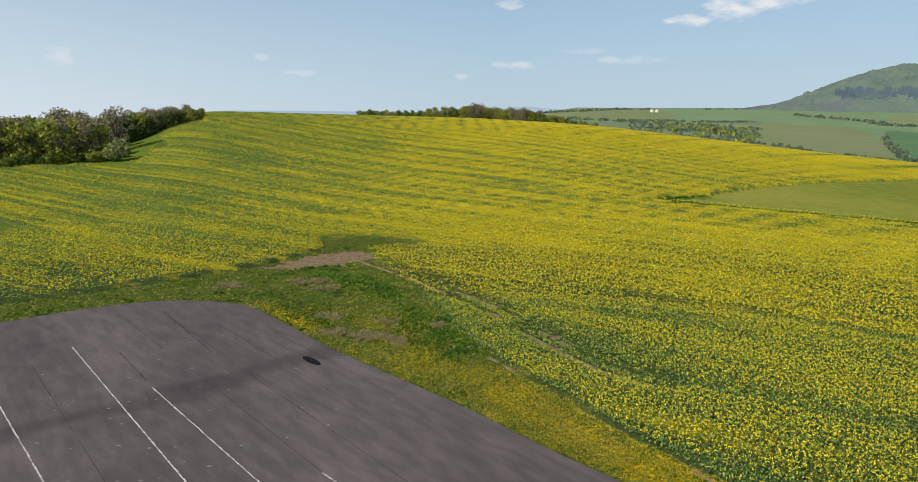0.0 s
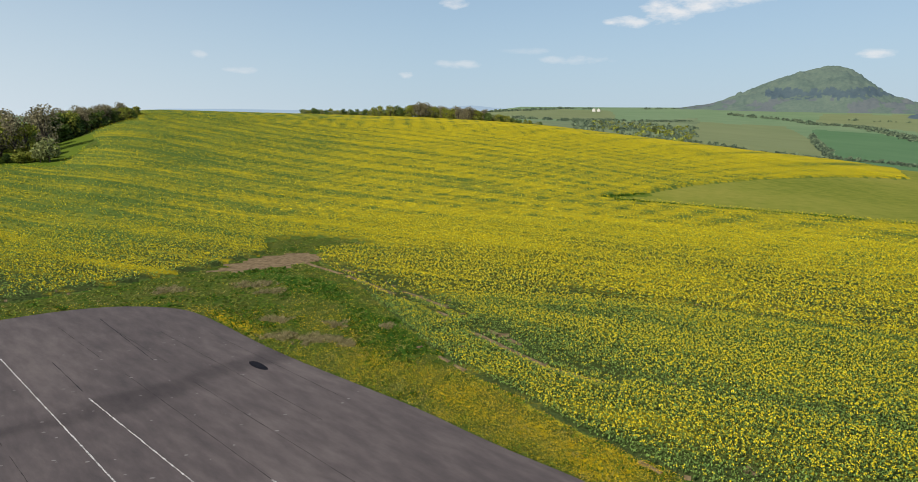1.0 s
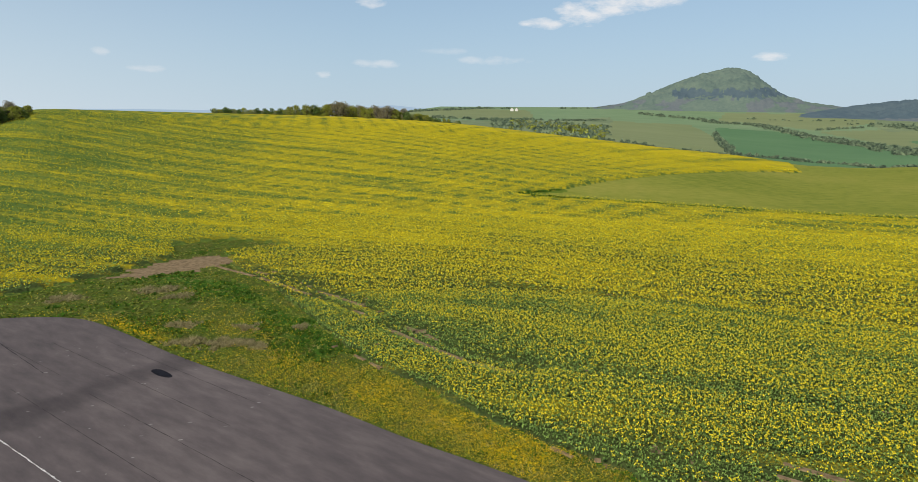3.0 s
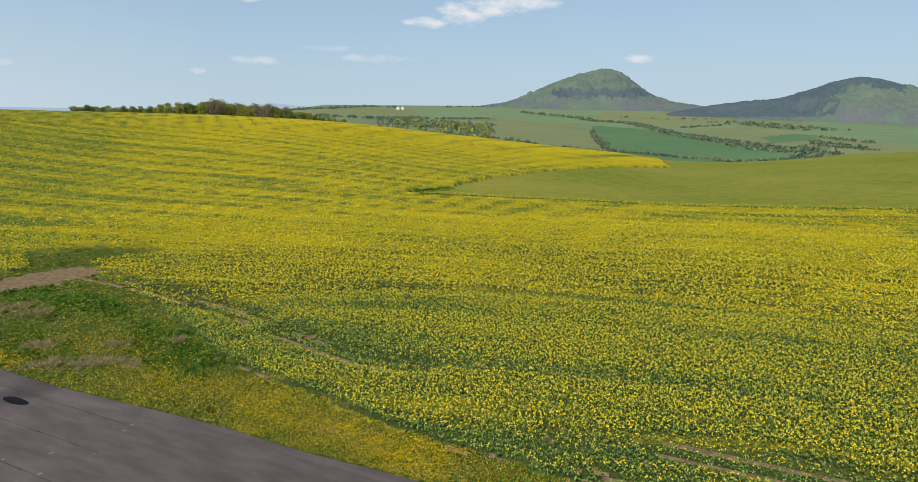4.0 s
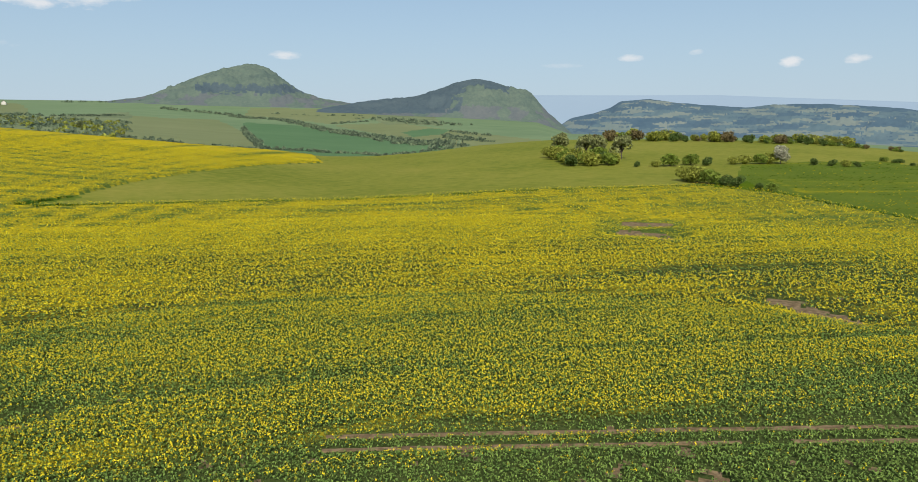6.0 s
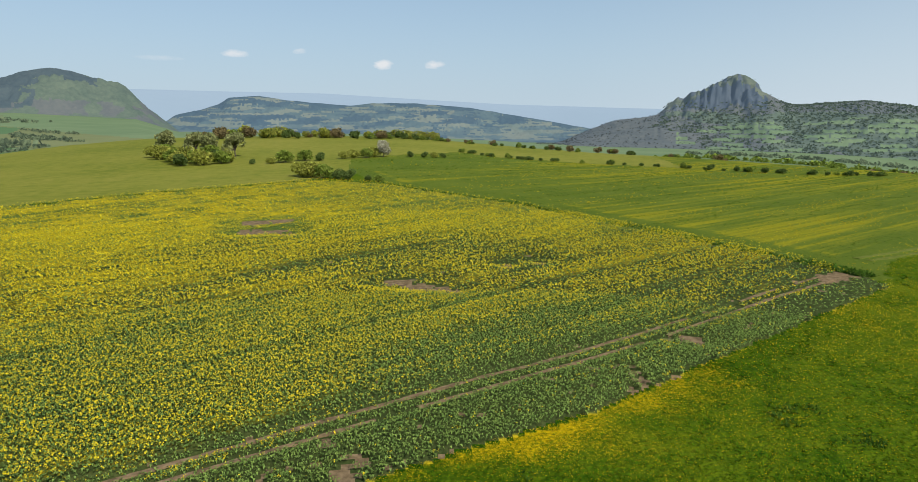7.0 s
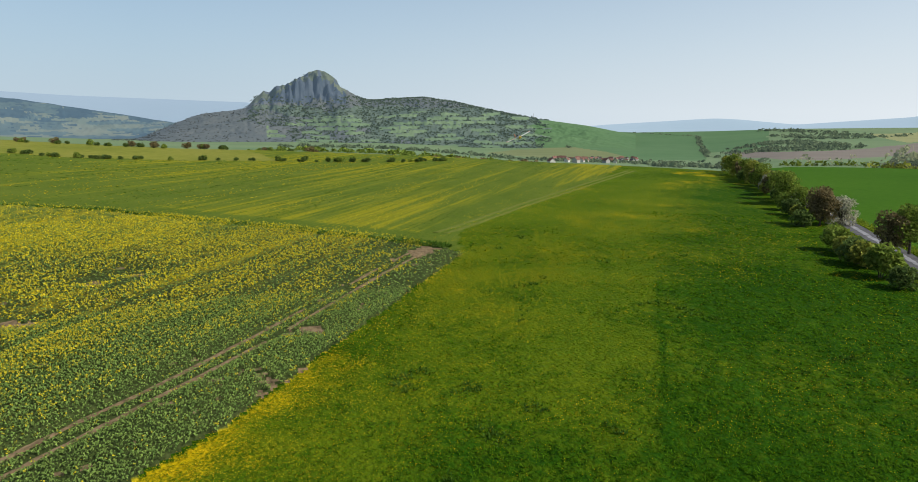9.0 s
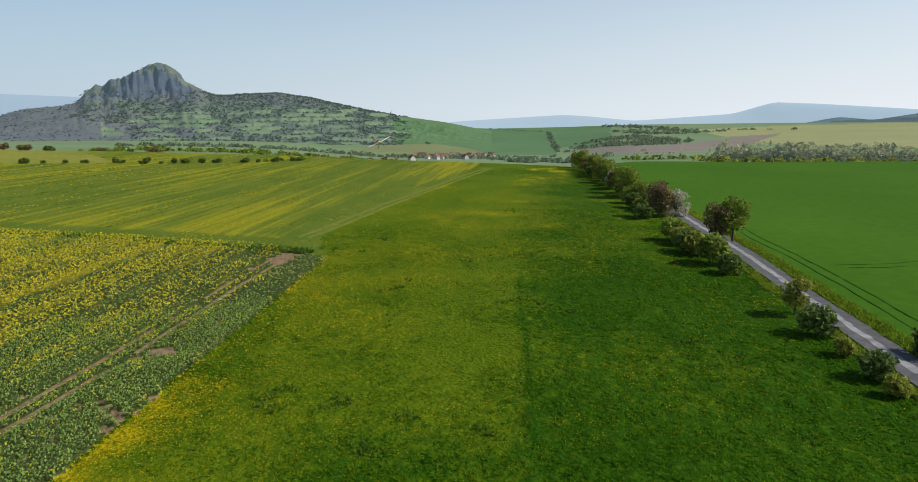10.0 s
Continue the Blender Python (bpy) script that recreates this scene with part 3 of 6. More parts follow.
def mesh_from(name, verts, faces, mats, index=None, smooth_faces=False):
    """A mesh from arrays; faces all of one size."""
    me = bpy.data.meshes.new(name)
    verts, faces = np.asarray(verts, float), np.asarray(faces, np.int32)
    me.vertices.add(len(verts))
    me.vertices.foreach_set("co", verts.ravel())
    me.loops.add(faces.size)
    me.loops.foreach_set("vertex_index", faces.ravel())
    me.polygons.add(len(faces))
    me.polygons.foreach_set("loop_start", np.arange(len(faces)) * faces.shape[1])
    for m in mats:
        me.materials.append(m)
    if index is not None:
        me.polygons.foreach_set("material_index", np.asarray(index, np.int32))
    me.update(calc_edges=True)
    me.validate()
    if smooth_faces:
        me.shade_smooth()
    return me


def part(name, bm, material, parent, label=""):
    """Links a bmesh as one mesh under a thing or a part."""
    me = bpy.data.meshes.new(name)
    bm.to_mesh(me)
    bm.free()
    me.materials.append(material)
    ob = new(name, me)
    ob.parent = parent
    if label:
        tagged(ob, label)
    return ob


def slab(poly, top, bottom):
    """A flat slab over a polygon."""
    bm = bmesh.new()
    lo = [bm.verts.new((x, y, bottom)) for x, y in poly]
    hi = [bm.verts.new((x, y, top)) for x, y in poly]
    bm.faces.new(hi)
    for k in range(len(poly)):
        bm.faces.new((lo[k], lo[(k + 1) % len(poly)], hi[(k + 1) % len(poly)], hi[k]))
    bmesh.ops.recalc_face_normals(bm, faces=bm.faces)
    return bm


def rounded(poly, times=2):
    """Corner cutting, for soft bends."""
    for _ in range(times):
        poly = [q for (ax, ay), (bx, by) in zip(poly, poly[1:] + poly[:1]) for q in ((ax * 0.75 + bx * 0.25, ay * 0.75 + by * 0.25), (ax * 0.25 + bx * 0.75, ay * 0.25 + by * 0.75))]
    return poly


def ribbon(line, half, top, thick, step=2.0, wobble=0.0, seed=5, follow=True):
    """A strip of paving along a line, laid on the land."""
    pts = []
    for (x0, y0), (x1, y1) in zip(line, line[1:]):
        n = max(1, int(math.hypot(x1 - x0, y1 - y0) / step))
        pts += [(x0 + (x1 - x0) * k / n, y0 + (y1 - y0) * k / n) for k in range(n)]
    pts.append(line[-1])
    rnd = random.Random(seed)
    bm = bmesh.new()
    rows = []
    for k, (x, y) in enumerate(pts):
        a, b = pts[max(0, k - 1)], pts[min(len(pts) - 1, k + 1)]
        d = Vector((b[0] - a[0], b[1] - a[1])).normalized()
        w0, w1 = half + rnd.uniform(-wobble, wobble), half + rnd.uniform(-wobble, wobble)
        z = (ground_z(x, y) if follow else 0) + top
        p, q = (x - d.y * w0, y + d.x * w0), (x + d.y * w1, y - d.x * w1)
        rows.append([bm.verts.new((*p, z - thick)), bm.verts.new((*p, z)), bm.verts.new((*q, z)), bm.verts.new((*q, z - thick))])
    for a, b in zip(rows, rows[1:]):
        for k in range(3):
            bm.faces.new((a[k], a[k + 1], b[k + 1], b[k]))
    bmesh.ops.recalc_face_normals(bm, faces=bm.faces)
    return bm


# ---------------- paving ----------------
asphalt = mat("worn_asphalt", ((0.062, 0.052, 0.052), (0.090, 0.074, 0.072), (0.128, 0.106, 0.100)), 0.9, 0.85, 0.008, 30, stretch=(0.28, 1, 1), turn=48.5, coarse=0.12, spec=0.15, detail=9)
# a wide soot-dark smear lies across the apron
n, l = asphalt.node_tree.nodes, asphalt.node_tree.links
spot, blur, far_off, bell, shade = n.new("ShaderNodeVectorMath"), n.new("ShaderNodeTexNoise"), n.new("ShaderNodeMath"), n.new("ShaderNodeMapRange"), n.new("ShaderNodeMix")
spot.operation, spot.inputs[1].default_value = "DOT_PRODUCT", (-0.715, 0.699, 0.0)
l.new(n["Texture Coordinate"].outputs["Object"], spot.inputs[0])
blur.inputs["Scale"].default_value, blur.inputs["Detail"].default_value = 0.13, 4
l.new(n["Texture Coordinate"].outputs["Object"], blur.inputs["Vector"])
far_off.operation, far_off.inputs[1].default_value = "MULTIPLY_ADD", 9.0
l.new(blur.outputs[0], far_off.inputs[0])
l.new(spot.outputs["Value"], far_off.inputs[2])
away, bend = n.new("ShaderNodeMath"), n.new("ShaderNodeMath")
away.operation, away.inputs[1].default_value = "SUBTRACT", 56.6
bend.operation = "ABSOLUTE"
l.new(far_off.outputs[0], away.inputs[0])
l.new(away.outputs[0], bend.inputs[0])
bell.interpolation_type = "SMOOTHSTEP"
for k, v in ((1, 0.3), (2, 2.6), (3, 0.42), (4, 0.0)):
    bell.inputs[k].default_value = v
l.new(bend.outputs[0], bell.inputs[0])
shade.data_type = "RGBA"
l.new(bell.outputs[0], shade.inputs[0])
l.new(n["Principled BSDF"].inputs["Base Color"].links[0].from_socket, shade.inputs[6])
shade.inputs[7].default_value = (0.024, 0.020, 0.021, 1)
l.new(shade.outputs[2], n["Principled BSDF"].inputs["Base Color"])
road_tar = mat("road_asphalt", ((0.070, 0.070, 0.074), (0.125, 0.123, 0.126)), 0.8, 0.85, 0.006, 25)
white_paint = mat("worn_white_paint", ((0.10, 0.09, 0.09), (0.60, 0.58, 0.55)), 5.0, 0.7, spread=(0.36, 0.58))
tar = mat("black_tar", ((0.008, 0.008, 0.011), (0.014, 0.014, 0.018)), 2.0, 0.8)
pale_patch = mat("pale_road_patch", ((0.17, 0.17, 0.18), (0.30, 0.30, 0.31)), 0.8, 0.85)

pad = tagged(new("pavement"), "grey worn asphalt apron with a rounded corner and faded lines", "asphalt apron", kind="structure")
part("slab", slab(rounded(PAD), 0.10, -0.4), asphalt, pad)
LINES = [((-38.3, 61.2), (-16.9, 37.0)), ((-25.8, 51.5), (-12.2, 36.9)), ((-36.0, 47.6), (-26.4, 37.6)), ((-8.6, 38.2), (-7.0, 36.6))]
for (x0, y0), (x1, y1) in LINES:
    d = Vector((x1 - x0, y1 - y0)).normalized()
    end = (x1 + d.x * 35, y1 + d.y * 35)
    part("line", ribbon([(x0, y0), (x1, y1), end], 0.042, 0.106, 0.004, 0.35, 0.028, follow=False), white_paint, pad, "faded white painted line")
old_tar = mat("worn_seam", ((0.030, 0.026, 0.027), (0.070, 0.060, 0.058)), 1.5, 0.9)
pale_mark = mat("scuffed_asphalt", ((0.150, 0.135, 0.130), (0.230, 0.210, 0.200)), 2.0, 0.9)
seam_way, seam_out = Vector((0.665, -0.747)), Vector((0.747, 0.665))
for k, (shift, start, length) in enumerate(((-3.9, 3, 17), (-3.9, 22, 30), (6.7, -7, 13), (6.9, 12, 30), (10.7, -7, 19), (10.4, 18, 26), (14.0, 2, 30), (17.6, 6, 24))):
    p = Vector((-38.3, 61.2)) + seam_out * shift + seam_way * start
    q = p + seam_way * length
    part("seam", ribbon([tuple(p), tuple(q)], 0.022, 0.104, 0.003, 0.6, 0.02, k, follow=False), old_tar, pad, "thin worn paving seam")
chip_rnd = random.Random(8)
for k in range(80):
    p = Vector((-38.3, 61.2)) + seam_out * chip_rnd.uniform(-8, 22) + seam_way * chip_rnd.uniform(2, 32)
    w, h = chip_rnd.uniform(0.05, 0.22), chip_rnd.uniform(0.04, 0.10)
    a = chip_rnd.uniform(0, math.pi)
    ring = [(p.x + w * math.cos(a + t) * chip_rnd.uniform(0.7, 1.2), p.y + h * math.sin(a + t) * chip_rnd.uniform(0.7, 1.2)) for t in np.arange(0, math.tau - 0.1, math.tau / 7)]
    if inside(PAD, np.array([p.x]), np.array([p.y]))[0]:
        part("scuff", slab(ring, 0.1045, 0.1), pale_mark, pad, "pale scuff on the asphalt")
SEAMS = [((-33, 60), (-27, 53)), ((-35, 74), (-24, 60.2))]
for (x0, y0), (x1, y1) in SEAMS:
    part("seam", ribbon([(x0, y0), (x1, y1)], 0.024, 0.105, 0.003, 0.5, 0.025, follow=False), tar, pad, "dark open paving seam")
bm = slab(rounded([(-15.1, 59.3), (-14.4, 59.5), (-13.4, 58.5), (-12.6, 57.2), (-13.2, 57.1), (-14.3, 58.0)], 1), 0.112, 0.1)
part("tar_patch", bm, tar, pad, "black tar repair patch")

road = tagged(new("road"), "narrow grey asphalt country lane with pale worn patches", "road", kind="structure")
part("carriageway", ribbon(ROAD, 1.75, 0.14, 0.5, 3.0, 0.12), road_tar, road)
part("pale_strip", ribbon(ROAD[2:7], 0.42, 0.146, 0.004, 1.0, 0.16), pale_patch, road, "pale worn strip along the middle")

# wheel ruts of bare soil through the crop's headland
def rut(line, shift, seed, gaps, half, lift=0.13):
    """A flattened strip of bare soil, uneven in width and broken where plants stand in it."""
    p = np.array(line, float)
    seg = np.hypot(*(p[1:] - p[:-1]).T)
    run = np.r_[0, np.cumsum(seg)]
    u = np.arange(0, run[-1], 0.45)
    x, y = np.interp(u, run, p[:, 0]), np.interp(u, run, p[:, 1])
    tx, ty = np.gradient(x), np.gradient(y)
    size = np.hypot(tx, ty)
    nx, ny = -ty / size, tx / size
    off = shift + 0.35 * (value_noise(u / 5, u * 0 + seed, 71) - 0.5)
    w = half * (0.2 + 0.9 * value_noise(u / 1.6, u * 0 + seed, 72) + 0.8 * value_noise(u / 0.5, u * 0 + seed, 75))
    open_soil = value_noise(u / 6, u * 0 + seed, 73) * 0.7 + value_noise(u / 1.5, u * 0 + seed, 74) * 0.3 > gaps
    bm = bmesh.new()
    last = None
    for k in range(len(u)):
        if not open_soil[k]:
            last = None
            continue
        ring = []
        for d, h in ((-w[k], -0.1), (-w[k] * 0.8, lift), (w[k] * 0.8, lift), (w[k], -0.1)):
            px, py = x[k] + nx[k] * (off[k] + d), y[k] + ny[k] * (off[k] + d)
            ring.append(bm.verts.new((px, py, ground_z(px, py) + h)))
        if last:
            for q in range(3):
                bm.faces.new((last[q], last[q + 1], ring[q + 1], ring[q]))
        last = ring
    bmesh.ops.recalc_face_normals(bm, faces=bm.faces)
    return bm


wheat_lane = mat("pressed_wheat", ((0.017, 0.066, 0.005), (0.030, 0.094, 0.008)), 0.8, 0.9)
pale_grass = mat("worn_lane_grass", ((0.096, 0.126, 0.018), (0.142, 0.160, 0.030)), 0.8, 0.95)
track = tagged(new("track"), "tractor wheel tracks of bare brown soil through the crop", "farm track", kind="structure")
for k, (line, gaps, wide) in enumerate(zip(TRACKS, (0.30, 0.30, 0.27), (0.30, 0.32, 0.20))):
    for shift, more in ((-0.95, 0.0), (0.95, 0.12)):
        part("rut", rut(line, shift, k * 7.3 + shift, gaps + more, wide), M["soil"], track, "dry brown wheel rut")
for line in (WHEAT_WAY, WHEAT_TURN):
    for shift in (-0.9, 0.9):
        part("rut", rut(line, shift, 60.5 + shift + line[0][0], 0.30, 0.13, 0.055), wheat_lane, track, "dark wheel line pressed into the young wheat")
for shift in (-1.1, 1.1):
    part("rut", rut(PALE_WAY, shift, 80.5 + shift, 0.18, 0.55, 0.06), pale_grass, track, "pale worn grass wheel track")
part("soil_edge", rut(SOIL_EDGE, 0.0, 40.5, 0.50, 0.20), M["soil"], track, "bare soil rim between grass and crop")

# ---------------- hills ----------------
# Cool base colours: part of the hills' haze is painted in here.
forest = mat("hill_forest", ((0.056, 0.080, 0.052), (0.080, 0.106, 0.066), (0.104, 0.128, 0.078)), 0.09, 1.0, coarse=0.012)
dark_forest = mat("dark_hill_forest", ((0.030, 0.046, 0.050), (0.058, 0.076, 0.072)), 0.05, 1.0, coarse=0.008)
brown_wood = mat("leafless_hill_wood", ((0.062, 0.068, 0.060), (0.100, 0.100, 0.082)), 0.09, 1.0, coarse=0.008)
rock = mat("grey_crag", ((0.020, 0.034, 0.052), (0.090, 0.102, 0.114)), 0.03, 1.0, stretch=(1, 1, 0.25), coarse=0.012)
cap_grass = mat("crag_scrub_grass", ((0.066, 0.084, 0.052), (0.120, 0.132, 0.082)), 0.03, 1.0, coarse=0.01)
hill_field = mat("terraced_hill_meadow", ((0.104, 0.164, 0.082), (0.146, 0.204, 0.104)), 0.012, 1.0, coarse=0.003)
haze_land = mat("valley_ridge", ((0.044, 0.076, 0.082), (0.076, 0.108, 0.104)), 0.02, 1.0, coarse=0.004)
# Deep blue for woods and for cloud shadow painted on the ridge.
ridge_wood_shadow = mat("ridge_wood_shadow", ((0.022, 0.046, 0.066), (0.044, 0.074, 0.086)), 0.03, 1.0, coarse=0.006)
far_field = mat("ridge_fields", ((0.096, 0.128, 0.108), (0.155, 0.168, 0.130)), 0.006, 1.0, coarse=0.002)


# Haze painted as emission: the distant land glows by itself.
def haze_glow_mat(name, colour, glow):
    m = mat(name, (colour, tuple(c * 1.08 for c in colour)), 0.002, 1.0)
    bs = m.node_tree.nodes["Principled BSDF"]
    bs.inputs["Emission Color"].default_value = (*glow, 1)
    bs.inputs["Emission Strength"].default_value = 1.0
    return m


def hill(name, label, profile, dist, depth, base, materials, rough=6.0, seed=0, step=0.09, pick=None, category="hill", crag=None, soft=0.35):
    """A hill: heights along bearings, rounded from front to back and rough with trees."""
    prof = np.array(profile, float)
    az = np.arange(prof[0, 0], prof[-1, 0] + 1e-6, step)
    top = 0
    for k in (-soft, 0, soft):
        top = top + np.interp(az + k, prof[:, 0], prof[:, 1]) / 3
    s = np.linspace(0, 1, 104 if crag else 64)
    ss, aa = np.meshgrid(s, az, indexing="ij")
    tt = np.broadcast_to(top, aa.shape)
    bell = np.sin(np.clip(ss / 0.7, 0, 1) * math.pi / 2) ** 1.15 * np.where(ss > 0.7, np.cos((ss - 0.7) / 0.3 * math.pi / 2), 1)
    rr = dist + (ss - 0.7) * depth
    x, y = rr * np.sin(np.radians(aa)), rr * np.cos(np.radians(aa))
    land = terrain(x, y) - 3
    crest = EYE + dist * np.tan(np.radians(tt))
    rise = np.maximum(crest - terrain(x, y), 0)
    relief = (value_noise(x / 60, y / 60, seed) - 0.5) * 3 + (value_noise(x / 16, y / 16, seed + 1) - 0.5) * 1.6 + (value_noise(x / 7, y / 7, seed + 2) - 0.5)
    if crag:
        # steep basalt walls: a slope of scree, a columned cliff broken by gullies, a scrubby cap
        craggy = np.exp(-((aa - crag[0]) / crag[1]) ** 6)
        foot = 0.53 + 0.05 * (value_noise(aa * 1.3, ss * 9, seed + 3) - 0.5) + 0.03 * (value_noise(aa * 4.0, ss * 40, seed + 4) - 0.5)
        low = (0.74 - 0.16 * np.exp(-((aa - 106.6) / 1.9) ** 4)) * (ss / 0.53) ** 1.25
        brink = 0.86 + 0.08 * (value_noise(aa * 1.9, aa * 0, seed + 6) - 0.5)
        step_up = np.where(ss < foot, low, np.where(ss < foot + 0.04, low + (brink - low) * (ss - foot) / 0.04, brink + (1 - brink) * np.sin(np.clip((ss - foot - 0.04) / (0.66 - foot), 0, 1) * math.pi / 2)))
        step_up = np.where(ss > 0.7, bell, np.minimum(step_up, 1))
        bell = bell + (step_up - bell) * craggy
        relief = relief * (1 + 1.2 * craggy * (bell > 0.45)) + craggy * (bell > 0.55) * ((value_noise(aa * 3.1, ss * 17, seed + 4) - 0.5) * 3.5 + (value_noise(aa * 7.0, ss * 30, seed + 5) - 0.5) * 3)
    relief = relief * (1 - 0.75 * smooth((bell - 0.9) / 0.1))
    z = land + (rise + 3) * bell + rough * relief * np.clip(rise / 60, 0, 1) * np.clip(bell * 3, 0, 1)
    el = np.degrees(np.arctan2(z - EYE, rr))
    n, m = aa.shape
    i, j = np.meshgrid(np.arange(n - 1), np.arange(m - 1), indexing="ij")
    quads = np.stack([i * m + j, i * m + j + 1, (i + 1) * m + j + 1, (i + 1) * m + j], -1).reshape(-1, 4)
    index = np.zeros(len(quads), np.int32)
    if pick:
        c = lambda v: v.ravel()[quads].mean(1)
        index = pick(c(aa), c(el), c(x), c(y), c(bell))
    me = mesh_from(name, np.stack([x.ravel(), y.ravel(), z.ravel()], 1), quads, materials, index, smooth_faces=False)
    ob = tagged(new(name, me), label, category, kind="structure")
    return ob, x.ravel(), y.ravel(), z.ravel(), aa.ravel(), el.ravel()


def paint_haze(m, glow):
    """Paints haze on a far material as a faint bluish emission."""
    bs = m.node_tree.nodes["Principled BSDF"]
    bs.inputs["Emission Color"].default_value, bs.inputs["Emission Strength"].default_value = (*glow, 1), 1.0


# Haze painted as blue emission, with a strength for each hill material.
for m, k in ((forest, 1.3), (dark_forest, 1.4), (brown_wood, 1.6), (rock, 1.6), (cap_grass, 1.4), (haze_land, 1.9), (ridge_wood_shadow, 1.9), (far_field, 1.6), (hill_field, 0.7)):
    paint_haze(m, (0.029 * k, 0.043 * k, 0.059 * k))
HILLS = {}
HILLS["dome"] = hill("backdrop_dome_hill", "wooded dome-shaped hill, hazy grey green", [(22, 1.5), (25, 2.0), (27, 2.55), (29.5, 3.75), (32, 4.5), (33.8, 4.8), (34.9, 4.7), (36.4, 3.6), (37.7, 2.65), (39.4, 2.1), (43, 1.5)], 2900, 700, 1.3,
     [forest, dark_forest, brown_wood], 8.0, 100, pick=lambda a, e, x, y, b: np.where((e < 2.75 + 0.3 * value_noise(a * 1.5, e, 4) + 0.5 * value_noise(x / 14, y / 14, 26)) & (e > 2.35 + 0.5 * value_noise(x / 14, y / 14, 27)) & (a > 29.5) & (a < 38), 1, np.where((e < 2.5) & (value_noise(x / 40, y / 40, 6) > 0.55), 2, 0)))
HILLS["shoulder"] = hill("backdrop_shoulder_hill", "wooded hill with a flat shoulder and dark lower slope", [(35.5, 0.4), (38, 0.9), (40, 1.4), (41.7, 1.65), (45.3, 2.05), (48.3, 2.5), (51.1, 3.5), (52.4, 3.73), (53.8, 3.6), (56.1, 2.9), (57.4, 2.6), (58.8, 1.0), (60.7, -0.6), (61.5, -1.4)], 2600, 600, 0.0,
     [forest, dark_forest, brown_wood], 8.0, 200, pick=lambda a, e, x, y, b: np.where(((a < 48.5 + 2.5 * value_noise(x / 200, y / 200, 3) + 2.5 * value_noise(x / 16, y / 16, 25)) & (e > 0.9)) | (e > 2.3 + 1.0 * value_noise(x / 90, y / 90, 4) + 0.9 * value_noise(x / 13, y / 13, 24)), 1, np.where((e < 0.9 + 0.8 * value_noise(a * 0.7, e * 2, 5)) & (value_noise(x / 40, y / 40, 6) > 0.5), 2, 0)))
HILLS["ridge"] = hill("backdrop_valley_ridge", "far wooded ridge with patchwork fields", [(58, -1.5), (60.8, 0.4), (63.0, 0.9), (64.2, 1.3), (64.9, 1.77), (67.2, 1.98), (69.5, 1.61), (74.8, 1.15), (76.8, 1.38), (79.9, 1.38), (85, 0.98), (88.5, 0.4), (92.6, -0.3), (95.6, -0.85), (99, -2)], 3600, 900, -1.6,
     [haze_land, ridge_wood_shadow, far_field], 5.0, 300, soft=0.15,
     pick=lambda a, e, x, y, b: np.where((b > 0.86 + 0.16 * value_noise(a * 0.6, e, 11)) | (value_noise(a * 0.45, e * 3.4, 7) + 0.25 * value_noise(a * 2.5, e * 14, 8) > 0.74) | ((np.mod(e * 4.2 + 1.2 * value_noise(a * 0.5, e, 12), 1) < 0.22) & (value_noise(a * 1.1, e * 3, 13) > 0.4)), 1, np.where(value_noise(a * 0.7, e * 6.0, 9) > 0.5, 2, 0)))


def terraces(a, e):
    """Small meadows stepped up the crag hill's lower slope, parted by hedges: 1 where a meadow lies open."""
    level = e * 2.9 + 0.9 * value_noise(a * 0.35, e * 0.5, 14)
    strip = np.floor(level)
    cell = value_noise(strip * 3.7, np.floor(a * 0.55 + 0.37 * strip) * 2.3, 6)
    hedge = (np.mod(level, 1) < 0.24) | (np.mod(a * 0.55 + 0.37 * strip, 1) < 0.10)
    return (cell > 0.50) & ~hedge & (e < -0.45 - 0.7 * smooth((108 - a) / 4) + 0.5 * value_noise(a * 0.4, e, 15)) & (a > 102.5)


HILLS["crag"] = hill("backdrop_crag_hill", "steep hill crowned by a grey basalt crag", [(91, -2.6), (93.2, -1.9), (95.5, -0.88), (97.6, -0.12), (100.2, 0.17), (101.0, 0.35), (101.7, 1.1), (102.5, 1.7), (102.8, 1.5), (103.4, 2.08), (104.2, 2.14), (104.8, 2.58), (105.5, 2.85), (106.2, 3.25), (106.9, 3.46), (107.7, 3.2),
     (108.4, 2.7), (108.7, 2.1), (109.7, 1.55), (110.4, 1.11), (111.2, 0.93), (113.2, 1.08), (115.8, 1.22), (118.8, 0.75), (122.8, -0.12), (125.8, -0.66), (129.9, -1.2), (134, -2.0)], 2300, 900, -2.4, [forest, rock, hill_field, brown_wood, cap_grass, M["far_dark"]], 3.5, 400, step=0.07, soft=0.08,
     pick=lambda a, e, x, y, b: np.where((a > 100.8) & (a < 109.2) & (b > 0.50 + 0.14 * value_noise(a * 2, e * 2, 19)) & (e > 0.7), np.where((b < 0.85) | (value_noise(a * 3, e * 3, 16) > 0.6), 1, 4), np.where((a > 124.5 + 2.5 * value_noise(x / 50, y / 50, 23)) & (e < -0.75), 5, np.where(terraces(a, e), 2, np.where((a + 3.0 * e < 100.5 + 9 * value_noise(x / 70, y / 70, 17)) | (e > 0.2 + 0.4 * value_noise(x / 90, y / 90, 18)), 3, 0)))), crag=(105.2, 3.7))
